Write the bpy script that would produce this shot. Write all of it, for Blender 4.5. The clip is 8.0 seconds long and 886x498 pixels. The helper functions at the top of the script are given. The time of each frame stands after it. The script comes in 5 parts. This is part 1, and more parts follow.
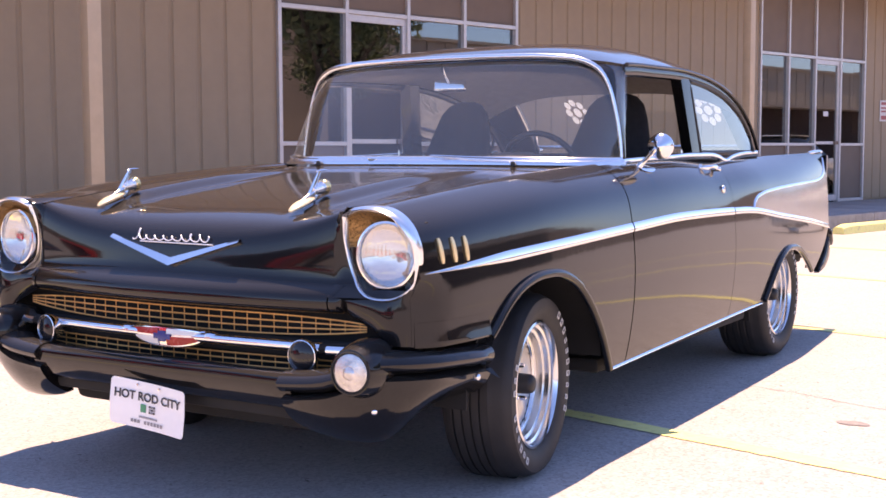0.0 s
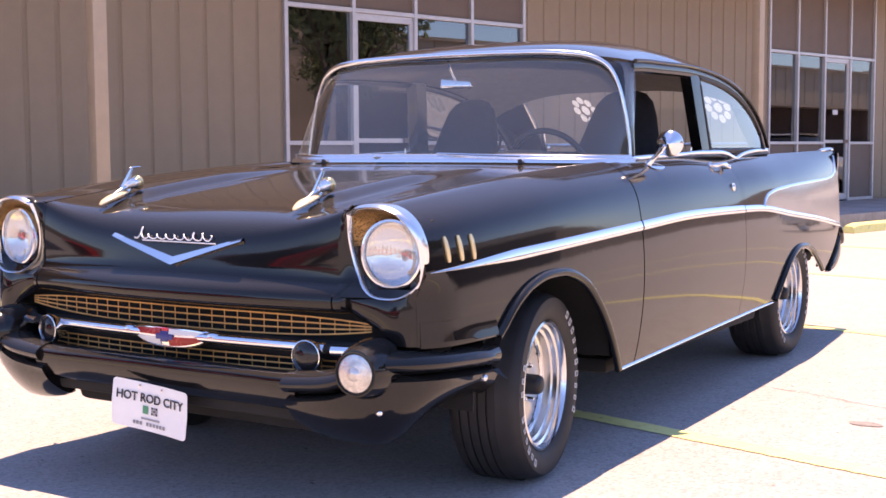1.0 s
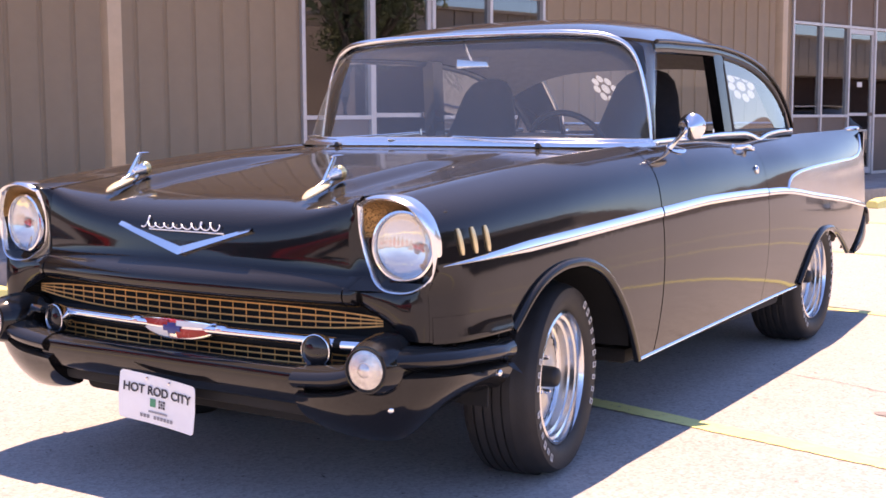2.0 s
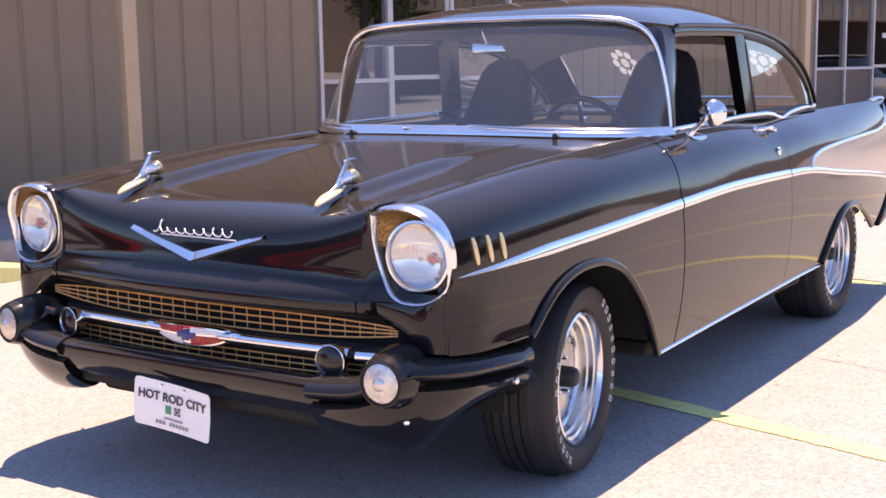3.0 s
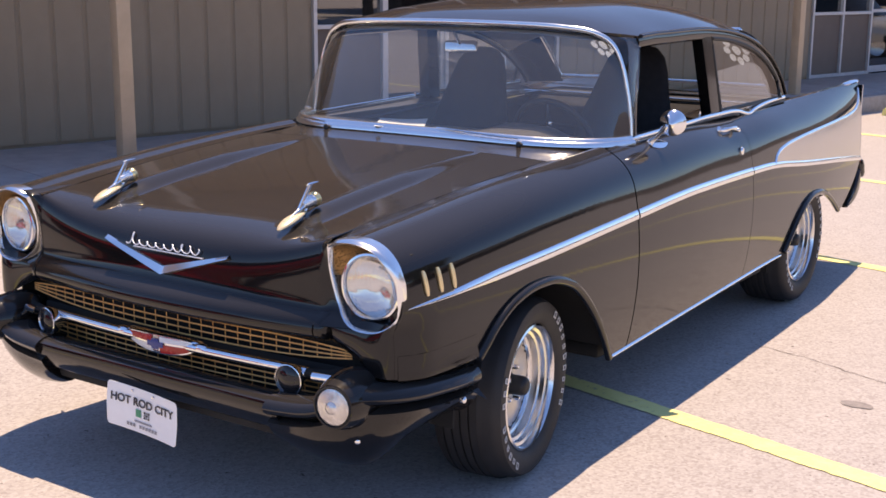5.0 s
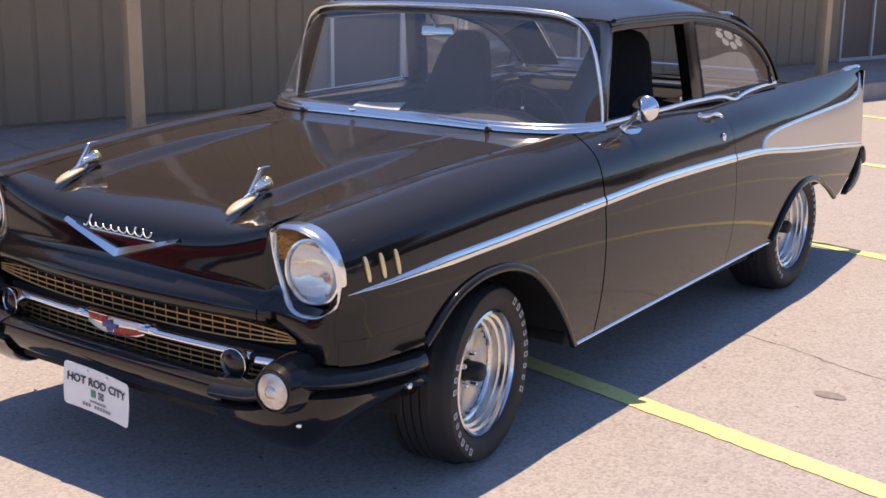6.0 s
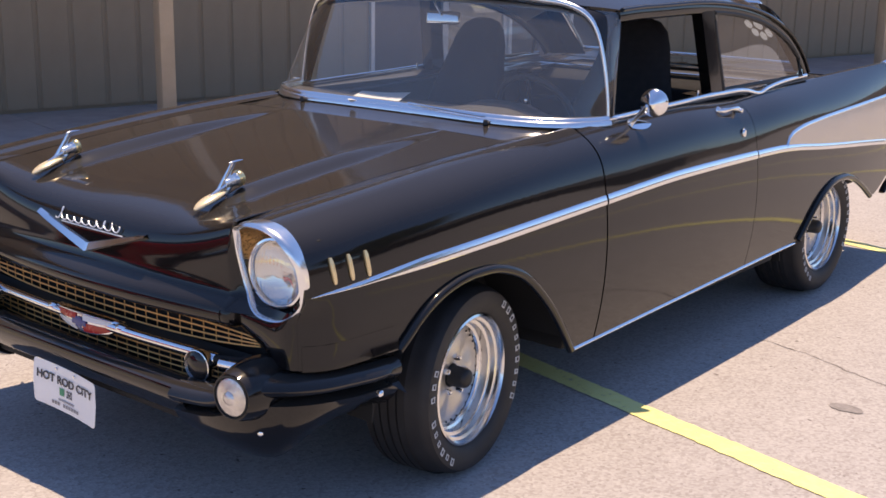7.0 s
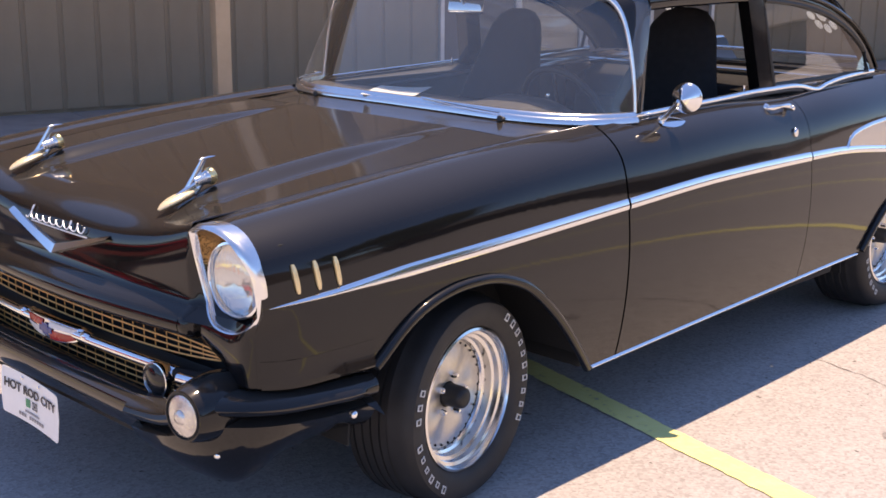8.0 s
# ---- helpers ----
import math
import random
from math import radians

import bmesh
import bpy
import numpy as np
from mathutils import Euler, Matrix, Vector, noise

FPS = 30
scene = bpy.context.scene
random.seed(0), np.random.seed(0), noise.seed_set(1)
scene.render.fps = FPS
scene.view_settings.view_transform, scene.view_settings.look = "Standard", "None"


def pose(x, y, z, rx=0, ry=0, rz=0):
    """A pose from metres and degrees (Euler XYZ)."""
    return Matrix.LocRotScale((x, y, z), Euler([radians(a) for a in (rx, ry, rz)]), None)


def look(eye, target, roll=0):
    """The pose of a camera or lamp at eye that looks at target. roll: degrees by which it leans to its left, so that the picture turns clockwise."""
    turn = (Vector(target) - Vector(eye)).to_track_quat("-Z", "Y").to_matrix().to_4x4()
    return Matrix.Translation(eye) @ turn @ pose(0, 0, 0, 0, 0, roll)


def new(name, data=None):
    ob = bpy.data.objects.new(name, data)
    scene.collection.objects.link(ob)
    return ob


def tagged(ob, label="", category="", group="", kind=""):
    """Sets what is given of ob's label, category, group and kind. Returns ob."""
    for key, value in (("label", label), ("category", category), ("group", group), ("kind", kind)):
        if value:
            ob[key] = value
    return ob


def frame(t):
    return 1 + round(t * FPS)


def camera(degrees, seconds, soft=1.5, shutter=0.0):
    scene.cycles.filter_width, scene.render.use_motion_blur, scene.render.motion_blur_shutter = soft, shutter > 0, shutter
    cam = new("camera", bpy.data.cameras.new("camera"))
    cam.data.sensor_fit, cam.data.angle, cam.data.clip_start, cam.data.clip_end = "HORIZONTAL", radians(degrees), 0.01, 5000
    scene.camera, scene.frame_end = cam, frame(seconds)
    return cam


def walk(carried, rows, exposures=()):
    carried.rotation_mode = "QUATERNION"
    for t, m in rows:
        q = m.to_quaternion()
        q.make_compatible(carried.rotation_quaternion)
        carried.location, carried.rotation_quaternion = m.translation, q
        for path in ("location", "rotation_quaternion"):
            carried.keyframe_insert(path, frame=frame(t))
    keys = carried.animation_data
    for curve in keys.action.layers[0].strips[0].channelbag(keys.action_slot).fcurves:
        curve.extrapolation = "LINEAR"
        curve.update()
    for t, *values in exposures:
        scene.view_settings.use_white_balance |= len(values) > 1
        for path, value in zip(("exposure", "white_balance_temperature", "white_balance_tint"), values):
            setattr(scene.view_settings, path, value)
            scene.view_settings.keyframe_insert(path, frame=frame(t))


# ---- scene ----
cam = camera(39.6, 8.0, soft=1.6)
PATH = [
    (0, (2.814, -3.666, 1.102), (1.765, -1.971, 0.941), -0.17),
    (0.5, (2.794, -3.643, 1.100), (1.744, -1.949, 0.937), -0.20),
    (1, (2.787, -3.612, 1.093), (1.727, -1.924, 0.932), -0.29),
    (1.5, (2.766, -3.566, 1.116), (1.695, -1.886, 0.941), -0.10),
    (3, (2.716, -3.430, 1.309), (1.607, -1.792, 1.015), -0.96),
    (3.5, (2.754, -3.469, 1.468), (1.645, -1.836, 1.147), -0.65),
    (4, (2.810, -3.479, 1.551), (1.705, -1.849, 1.204), -0.25),
    (4.5, (2.827, -3.480, 1.633), (1.743, -1.849, 1.230), 0.36),
    (6, (3.141, -3.282, 1.690), (1.991, -1.713, 1.227), 0.56),
    (6.5, (3.180, -3.138, 1.700), (1.999, -1.597, 1.220), 0.79),
    (7, (3.225, -2.965, 1.695), (1.997, -1.464, 1.207), 0.85),
    (7.5, (3.277, -2.729, 1.671), (1.981, -1.286, 1.181), 0.59),
    (8, (3.239, -2.495, 1.624), (1.889, -1.101, 1.139), 0.46),
]
walk(cam, [(t, look(eye, target, roll)) for t, eye, target, roll in PATH], [(0, 1.69, 8000, 31), (1.5, 1.69, 8000, 31), (3.2, 1.50, 7800, 27), (4.5, 1.27, 7700, 23), (6, 0.92, 7600, 19), (7, 0.97, 7600, 19), (8, 1.25, 7800, 21)])

# ---------------------------------------------------------------- light
world = bpy.data.worlds.new("sky")
scene.world = world
world.use_nodes = True
wn = world.node_tree
sky = wn.nodes.new("ShaderNodeTexSky")
sky.sky_type, sky.sun_disc = "NISHITA", False
SUN_FROM = Vector((-0.10, 0.18, 1.0)).normalized()
sky.sun_elevation = math.asin(SUN_FROM.z)
sky.sun_rotation = math.atan2(SUN_FROM.x, SUN_FROM.y)
wn.links.new(sky.outputs[0], wn.nodes["Background"].inputs[0])
wn.nodes["Background"].inputs[1].default_value = 0.118
sky.altitude, sky.air_density, sky.dust_density, sky.ozone_density = 1200, 1.0, 0.02, 10.0
sun = new("sun", bpy.data.lights.new("sun", "SUN"))
sun.data.energy, sun.data.angle, sun.data.color = 2.75, radians(0.53), (1.0, 0.87, 0.69)
sun.rotation_mode = "QUATERNION"
sun.rotation_quaternion = (-SUN_FROM).to_track_quat("-Z", "Y")


# ---------------------------------------------------------------- materials
class Mat:
    """A node material with a few short ways to add nodes."""

    def __init__(self, name, colour, rough=0.5, metal=0.0):
        self.m = bpy.data.materials.new(name)
        self.m.use_nodes = True
        self.n, self.l = self.m.node_tree.nodes, self.m.node_tree.links
        self.b = self.n["Principled BSDF"]
        self.b.inputs["Base Color"].default_value = (*colour, 1)
        self.b.inputs["Roughness"].default_value = rough
        self.b.inputs["Metallic"].default_value = metal

    def node(self, kind, **values):
        nd = self.n.new(kind)
        for key, value in values.items():
            nd.inputs[key.replace("_", " ")].default_value = value
        return nd

    def coords(self):
        return self.n.new("ShaderNodeTexCoord").outputs["Object"]

    def noise(self, scale, detail=4.0, rough=0.55, where=None):
        nd = self.node("ShaderNodeTexNoise", Scale=scale, Detail=detail, Roughness=rough)
        self.l.new(where or self.coords(), nd.inputs["Vector"])
        return nd.outputs[0]

    def ramp(self, fac, stops):
        nd = self.n.new("ShaderNodeValToRGB")
        el = nd.color_ramp.elements
        while len(el) < len(stops):
            el.new(0.5)
        for e, (p, c) in zip(el, stops):
            e.position, e.color = p, (*c, 1) if len(c) == 3 else c
        self.l.new(fac, nd.inputs[0])
        return nd.outputs[0]

    def mix(self, fac, a, b, blend="MIX"):
        nd = self.n.new("ShaderNodeMix")
        nd.data_type, nd.blend_type = "RGBA", blend
        for s, v in ((0, fac), (6, a), (7, b)):
            if hasattr(v, "links"):
                self.l.new(v, nd.inputs[s])
            else:
                nd.inputs[s].default_value = v if s == 0 else (*v, 1)
        return nd.outputs[2]

    def colour(self, out):
        self.l.new(out, self.b.inputs["Base Color"])
        return self

    def roughness(self, fac, low, high):
        nd = self.node("ShaderNodeMapRange", To_Min=low, To_Max=high)
        self.l.new(fac, nd.inputs[0])
        self.l.new(nd.outputs[0], self.b.inputs["Roughness"])
        return self

    def bump(self, height, strength, distance):
        nd = self.node("ShaderNodeBump", Strength=strength, Distance=distance)
        self.l.new(height, nd.inputs["Height"])
        self.l.new(nd.outputs[0], self.b.inputs["Normal"])
        return self


def grey(v):
    return (v, v, v)


def make_paint():
    m = Mat("black_paint", (0.010, 0.0085, 0.0085), 0.14)
    m.b.inputs["Specular IOR Level"].default_value = 0.43
    big, fine = m.noise(2.3, 3), m.noise(60, 5)
    black = m.ramp(big, [(0.3, (0.0042, 0.0037, 0.0037)), (0.75, (0.0070, 0.0062, 0.0062))])
    # upward faces take a pale dust tone, standing in for the glare on them
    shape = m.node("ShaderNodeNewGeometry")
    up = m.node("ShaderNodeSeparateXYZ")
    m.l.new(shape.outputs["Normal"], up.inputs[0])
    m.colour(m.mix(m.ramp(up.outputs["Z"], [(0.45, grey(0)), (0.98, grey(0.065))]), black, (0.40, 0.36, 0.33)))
    m.roughness(fine, 0.035, 0.10)
    # swirl marks and a thin film of dust spread the sun's image
    m.b.inputs["Coat Weight"].default_value = 0.14
    m.b.inputs["Coat Roughness"].default_value = 0.33
    m.b.inputs["Coat IOR"].default_value = 1.4
    m.bump(m.noise(5, 2), 0.06, 0.01)
    return m.m


def make_chrome(name="chrome", colour=(0.84, 0.85, 0.87), rough=0.13):
    m = Mat(name, colour, rough, 1.0)
    m.roughness(m.noise(35, 4), rough * 0.8, rough * 1.35)
    return m.m


def make_plain(name, colour, rough, spread=0.25, scale=14, bump=0.0, metal=0.0):
    m = Mat(name, colour, rough, metal)
    lo, hi = [tuple(c * (1 - spread) for c in colour), tuple(min(1, c * (1 + spread)) for c in colour)]
    m.colour(m.ramp(m.noise(scale, 6, 0.65), [(0.3, lo), (0.72, hi)]))
    if bump:
        m.bump(m.noise(scale * 8, 4), bump, 0.004)
    m.roughness(m.noise(scale * 2, 3), max(0.02, rough - 0.08), min(1, rough + 0.1))
    return m.m


def make_glass(name, tint=(0.93, 0.96, 0.95), gloss=1.0, dust=0.0):
    """A thin pane: clear, with the mirror image that a glass face gives."""
    m = Mat(name, grey(1))
    m.n.remove(m.b)
    clear = m.node("ShaderNodeBsdfTransparent", Color=(*tint, 1))
    shine = m.node("ShaderNodeBsdfGlossy", Roughness=0.01)
    face = m.node("ShaderNodeLayerWeight", Blend=0.5)
    steep = m.n.new("ShaderNodeMath")
    steep.operation = "POWER"
    steep.inputs[1].default_value = 5.0
    gain = m.n.new("ShaderNodeMath")
    gain.operation, gain.use_clamp = "MULTIPLY_ADD", True
    gain.inputs[1].default_value, gain.inputs[2].default_value = 0.85, 0.075 * gloss
    m.l.new(face.outputs["Facing"], steep.inputs[0])
    m.l.new(steep.outputs[0], gain.inputs[0])
    mixer = m.n.new("ShaderNodeMixShader")
    m.l.new(gain.outputs[0], mixer.inputs[0])
    m.l.new(clear.outputs[0], mixer.inputs[1])
    m.l.new(shine.outputs[0], mixer.inputs[2])
    out = mixer.outputs[0]
    if dust:
        film = m.node("ShaderNodeBsdfDiffuse", Color=(0.80, 0.78, 0.76, 1))
        amount = m.node("ShaderNodeMapRange", To_Min=dust * 0.5, To_Max=dust * 1.5)
        m.l.new(m.noise(3.0, 4), amount.inputs[0])
        film_mix = m.n.new("ShaderNodeMixShader")
        m.l.new(amount.outputs[0], film_mix.inputs[0])
        m.l.new(out, film_mix.inputs[1])
        m.l.new(film.outputs[0], film_mix.inputs[2])
        out = film_mix.outputs[0]
    m.l.new(out, m.n["Material Output"].inputs[0])
    return m.m


def make_ground():
    m = Mat("worn_concrete", (0.42, 0.38, 0.36), 0.9)
    where = m.coords()
    big = m.noise(0.35, 5, 0.6, where)
    mid = m.noise(6, 6, 0.7, where)
    speck = m.node("ShaderNodeTexVoronoi", Scale=95.0)
    m.l.new(where, speck.inputs["Vector"])
    base = m.ramp(big, [(0.3, (0.36, 0.33, 0.315)), (0.7, (0.44, 0.405, 0.385))])
    base = m.mix(0.16, base, m.ramp(mid, [(0.35, (0.28, 0.25, 0.24)), (0.68, (0.52, 0.49, 0.47))]))
    stone = m.ramp(speck.outputs["Color"], [(0.1, (0.20, 0.17, 0.16)), (0.45, (0.42, 0.39, 0.37)), (0.9, (0.62, 0.60, 0.58))])
    base = m.mix(0.34, base, stone)
    holes = m.ramp(m.noise(28, 3, 0.5, where), [(0.255, grey(1)), (0.285, grey(0))])
    m.colour(m.mix(holes, base, (0.13, 0.11, 0.10)))
    m.bump(m.mix(0.5, speck.outputs["Distance"], mid), 0.5, 0.004)
    return m.m


def make_line_paint():
    m = Mat("yellow_line_paint", (0.80, 0.62, 0.10), 0.7)
    wear = m.ramp(m.noise(22, 6, 0.7), [(0.30, (0.50, 0.45, 0.32)), (0.42, (0.88, 0.81, 0.30)), (0.8, (0.92, 0.87, 0.40))])
    m.colour(wear)
    m.bump(m.noise(120, 3), 0.35, 0.002)
    return m.m


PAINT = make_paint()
CHROME = make_chrome()
WORN_CHROME = make_chrome("worn_chrome", (0.84, 0.85, 0.86), 0.21)
WARM_CHROME = make_plain("warm_gilt_plating", (0.93, 0.74, 0.45), 0.28, 0.06, 40, 0.0, 0.35)
BRIGHT_GOLD = make_plain("bright_gold_plating", (0.95, 0.72, 0.36), 0.24, 0.05, 40, 0.0, 0.9)
GOLD = make_plain("gold_anodised", (0.84, 0.43, 0.14), 0.38, 0.1, 40, 0.0, 0.30)
PALE_GOLD = make_plain("pale_gold", (0.82, 0.66, 0.38), 0.3, 0.08, 40, 0.0, 0.6)
ALLOY = make_chrome("polished_alloy", (0.78, 0.78, 0.78), 0.16)
DULL_ALLOY = make_plain("cast_alloy", (0.62, 0.60, 0.56), 0.42, 0.12, 30, 0.1, 1.0)
SATIN_ALLOY = make_plain("brushed_trim_panel", (0.55, 0.535, 0.52), 0.22, 0.05, 6, 0.0, 0.94)
RUBBER = make_plain("tyre_rubber", (0.020, 0.019, 0.019), 0.62, 0.3, 20, 0.15)
TRIM_BLACK = make_plain("black_rubber_trim", (0.012, 0.012, 0.012), 0.5)
CLOTH = make_plain("dark_seat_cloth", (0.018, 0.018, 0.022), 0.9, 0.3, 40, 0.3)
LINING = make_plain("grey_headlining", (0.34, 0.31, 0.29), 0.9, 0.1, 30, 0.1)
VINYL = make_plain("grey_vinyl", (0.045, 0.045, 0.05), 0.5, 0.2, 25, 0.1)
UNDER = make_plain("undercoat", (0.012, 0.012, 0.012), 0.85, 0.3, 12, 0.2)
SIDE_GLASS = make_glass("side_glass", (0.84, 0.87, 0.87), gloss=3.2, dust=0.0)
GLASS = make_glass("car_glass", gloss=1.25, dust=0.015)
DUSTY_GLASS = make_glass("dusty_windshield", gloss=1.6, dust=0.045)
SHOPGLASS = make_glass("shop_glass", (0.45, 0.46, 0.47), 2.6)
GROUND = make_ground()
LINE = make_line_paint()
KERB = make_plain("kerb_concrete", (0.34, 0.31, 0.30), 0.9, 0.2, 9, 0.4)
WALK = make_plain("sidewalk_concrete", (0.36, 0.345, 0.34), 0.9, 0.15, 5, 0.3)
SIDING = make_plain("tan_metal_siding", (0.315, 0.225, 0.142), 0.5, 0.10, 2.2, 0.05)
POST = make_plain("tan_painted_steel", (0.52, 0.38, 0.25), 0.5, 0.08, 6, 0.05)
SPANDREL = make_plain("brown_panel", (0.165, 0.115, 0.087), 0.55, 0.1, 4)
ALU = make_plain("aluminium_frame", (0.62, 0.60, 0.60), 0.38, 0.08, 12, 0.0, 0.5)
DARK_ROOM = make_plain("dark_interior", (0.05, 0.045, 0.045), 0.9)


# ---------------------------------------------------------------- mesh helpers
def table(*rows):
    """A smooth curve through (where, value) rows."""
    xs, ys = np.array([r[0] for r in rows], float), np.array([r[1] for r in rows], float)
    d = np.diff(ys) / np.diff(xs)
    m = np.concatenate(([d[0]], np.where(d[:-1] * d[1:] <= 0, 0, (d[:-1] + d[1:]) / 2), [d[-1]]))

    def at(x):
        x = min(max(x, xs[0]), xs[-1])
        i = min(int(np.searchsorted(xs, x, "right")) - 1, len(xs) - 2)
        h = xs[i + 1] - xs[i]
        t = (x - xs[i]) / h
        return float((2 * t**3 - 3 * t**2 + 1) * ys[i] + (t**3 - 2 * t**2 + t) * h * m[i] + (3 * t**2 - 2 * t**3) * ys[i + 1] + (t**3 - t**2) * h * m[i + 1])

    return at


def spline(points, n):
    """n + 1 points on a smooth curve through the given ones."""
    p = [Vector(q) for q in points]
    acc = [0.0]
    for a, b in zip(p, p[1:]):
        acc.append(acc[-1] + (b - a).length)
    f = [table(*zip(acc, [q[k] for q in p])) for k in range(len(p[0]))]
    return [Vector([g(acc[-1] * i / n) for g in f]) for i in range(n + 1)]


def linspace(a, b, n):
    return [a + (b - a) * i / n for i in range(n + 1)]


def mesh_of(name, bm, material, smooth=True):
    me = bpy.data.meshes.new(name)
    bmesh.ops.recalc_face_normals(bm, faces=bm.faces)
    for f in bm.faces:
        f.smooth = smooth
    bm.to_mesh(me)
    bm.free()
    me.materials.append(material)
    if smooth:
        me.set_sharp_from_angle(angle=radians(38))
    return me


def part(name, bm, material, parent=None, label="", smooth=True):
    ob = new(name, mesh_of(name, bm, material, smooth))
    ob.parent = parent
    return tagged(ob, label)


def grid(rows, close_u=False, close_v=False, bm=None):
    """A skin of quads over rows of points."""
    bm = bm or bmesh.new()
    vs = [[bm.verts.new(p) for p in row] for row in rows]
    nu, nv = len(vs), len(vs[0])
    for i in range(nu if close_u else nu - 1):
        for j in range(nv if close_v else nv - 1):
            q = [vs[i][j], vs[(i + 1) % nu][j], vs[(i + 1) % nu][(j + 1) % nv], vs[i][(j + 1) % nv]]
            if len({v.index if v.index >= 0 else id(v) for v in q}) == 4:
                bm.faces.new(q)
    return bm


def thick(bm, t):
    """Give a skin of any outline a thickness."""
    bmesh.ops.recalc_face_normals(bm, faces=bm.faces)
    bmesh.ops.solidify(bm, geom=bm.faces[:], thickness=t)
    return bm


def box(x0, x1, y0, y1, z0, z1, bevel=0.0, bm=None, segments=2):
    bm = bm or bmesh.new()
    made = bmesh.ops.create_cube(bm, size=1.0, matrix=Matrix.Translation(((x0 + x1) / 2, (y0 + y1) / 2, (z0 + z1) / 2)) @ Matrix.Diagonal((x1 - x0, y1 - y0, z1 - z0, 1)))
    if bevel:
        es = {e for v in made["verts"] for e in v.link_edges}
        bmesh.ops.bevel(bm, geom=list(es), offset=bevel, segments=segments, affect="EDGES", profile=0.5)
    return bm


def tube(points, r, n=10, flat=None, bm=None, caps=True):
    """A round bar along points; r one radius or one for each point; flat: (radius across, radius up)."""
    p = [Vector(q) for q in points]
    rows = []
    for i, q in enumerate(p):
        d = (p[min(i + 1, len(p) - 1)] - p[max(i - 1, 0)]).normalized()
        side = d.cross(Vector((0, 0, 1)))
        side = side.normalized() if side.length > 1e-3 else Vector((1, 0, 0))
        up = side.cross(d)
        rr = r[i] if isinstance(r, (list, tuple)) else r
        a, b = (flat[0] * rr, flat[1] * rr) if flat else (rr, rr)
        rows.append([q + side * a * math.cos(k * math.tau / n) + up * b * math.sin(k * math.tau / n) for k in range(n)])
    bm = grid(rows, close_v=True, bm=bm)
    if caps:
        bm.verts.ensure_lookup_table()
        base = len(bm.verts) - n * len(rows)
        bm.faces.new([bm.verts[base + k] for k in range(n)])
        bm.faces.new([bm.verts[len(bm.verts) - n + k] for k in range(n)])
    return bm


def turned(profile, n=32, m=None, bm=None, close=False):
    """A body turned about the local z axis from (radius, height) rows, placed by m."""
    m = m or Matrix()
    rows = [[m @ Vector((r * math.cos(k * math.tau / n), r * math.sin(k * math.tau / n), h)) for k in range(n)] for r, h in profile]
    bm = grid(rows, close_v=True, close_u=close, bm=bm)
    bmesh.ops.remove_doubles(bm, verts=bm.verts, dist=1e-5)
    return bm


def thing(name, label, category, group="", at=None):
    ob = tagged(new(name), label, category, group)
    if at is not None:
        ob.matrix_basis = at
    return ob


# ---------------------------------------------------------------- ground and kerb
GZ = -0.02  # level of the lot under the car
SITE = pose(-5.36, 6.26, 0, 0, 0, 75.96)  # x along the shop front, y into it


def site(x, y, z):
    return SITE @ Vector((x, y, z))


bm = bmesh.new()
bmesh.ops.create_grid(bm, x_segments=2, y_segments=2, size=400, matrix=Matrix.Translation((0, 0, GZ)))
tagged(part("ground", bm, GROUND, smooth=False), "pale worn concrete parking lot with small chips", "ground", kind="structure")


def stripe(s):
    """A painted stall line square to the shop front, s metres along it."""
    bm = bmesh.new()
    n = 420
    rows = []
    for i in range(n + 1):
        d = -2.6 - 8.4 * i / n
        a, b = [0.055 + 0.005 * noise.noise(Vector((d * 7, s, q))) + 0.006 * noise.noise(Vector((d * 31, s, q + 5))) for q in (0, 9)]
        rows.append([site(s - a, d, GZ + 0.0035), site(s + b, d, GZ + 0.0035)])
    grid(rows, bm=bm)
    tagged(part("parking_line", bm, LINE, smooth=False), "worn yellow painted parking stall line", "parking line", "stall lines", kind="structure")


LINE_S = -3.66
for k in range(-1, 4):
    stripe(LINE_S + 2.98 * k)

walk_base = tagged(new("sidewalk"), "grey concrete sidewalk along the shop front", "sidewalk", kind="structure")
WALK_Z = 0.20
for k in range(-9, 22):
    bm = box(k * 1.2 + 0.004, k * 1.2 + 1.196, -1.9, 0.02, GZ - 0.05, WALK_Z, 0.008)
    bm.transform(SITE)
    part("slab", bm, WALK, walk_base)
for k in range(-4, 9):
    bm = box(k * 3.0 + 0.004, k * 3.0 + 2.996, -2.06, -1.905, GZ - 0.05, WALK_Z - 0.005, 0.02, segments=3)
    bm.transform(SITE)
    part("kerb", bm, KERB, walk_base)


def wheel_stop(s):
    rows = []
    for x in linspace(-0.92, 0.92, 10):
        e = 1 - 0.25 * max(0, abs(x) - 0.84) / 0.08
        rows.append([site(s + x, -2.42 + dy, GZ + dz * e) for dy, dz in ((-0.085, 0), (-0.075, 0.10), (-0.05, 0.125), (0.05, 0.125), (0.075, 0.10), (0.085, 0))])
    bm = grid(rows)
    bm.verts.ensure_lookup_table()
    bm.faces.new([bm.verts[i] for i in range(6)])
    bm.faces.new([bm.verts[len(bm.verts) - 6 + i] for i in range(6)])
    tagged(part("wheel_stop", bm, LINE), "yellow painted concrete wheel stop", "wheel stop", "wheel stops")


wheel_stop(8.2)
wheel_stop(-5.1)

# ---------------------------------------------------------------- shop building
shop = tagged(new("shop_front"), "tan ribbed metal shop front with aluminium storefronts", "building", kind="structure")
SILL, TRANSOM, TOP = 1.17, 2.59, 3.75


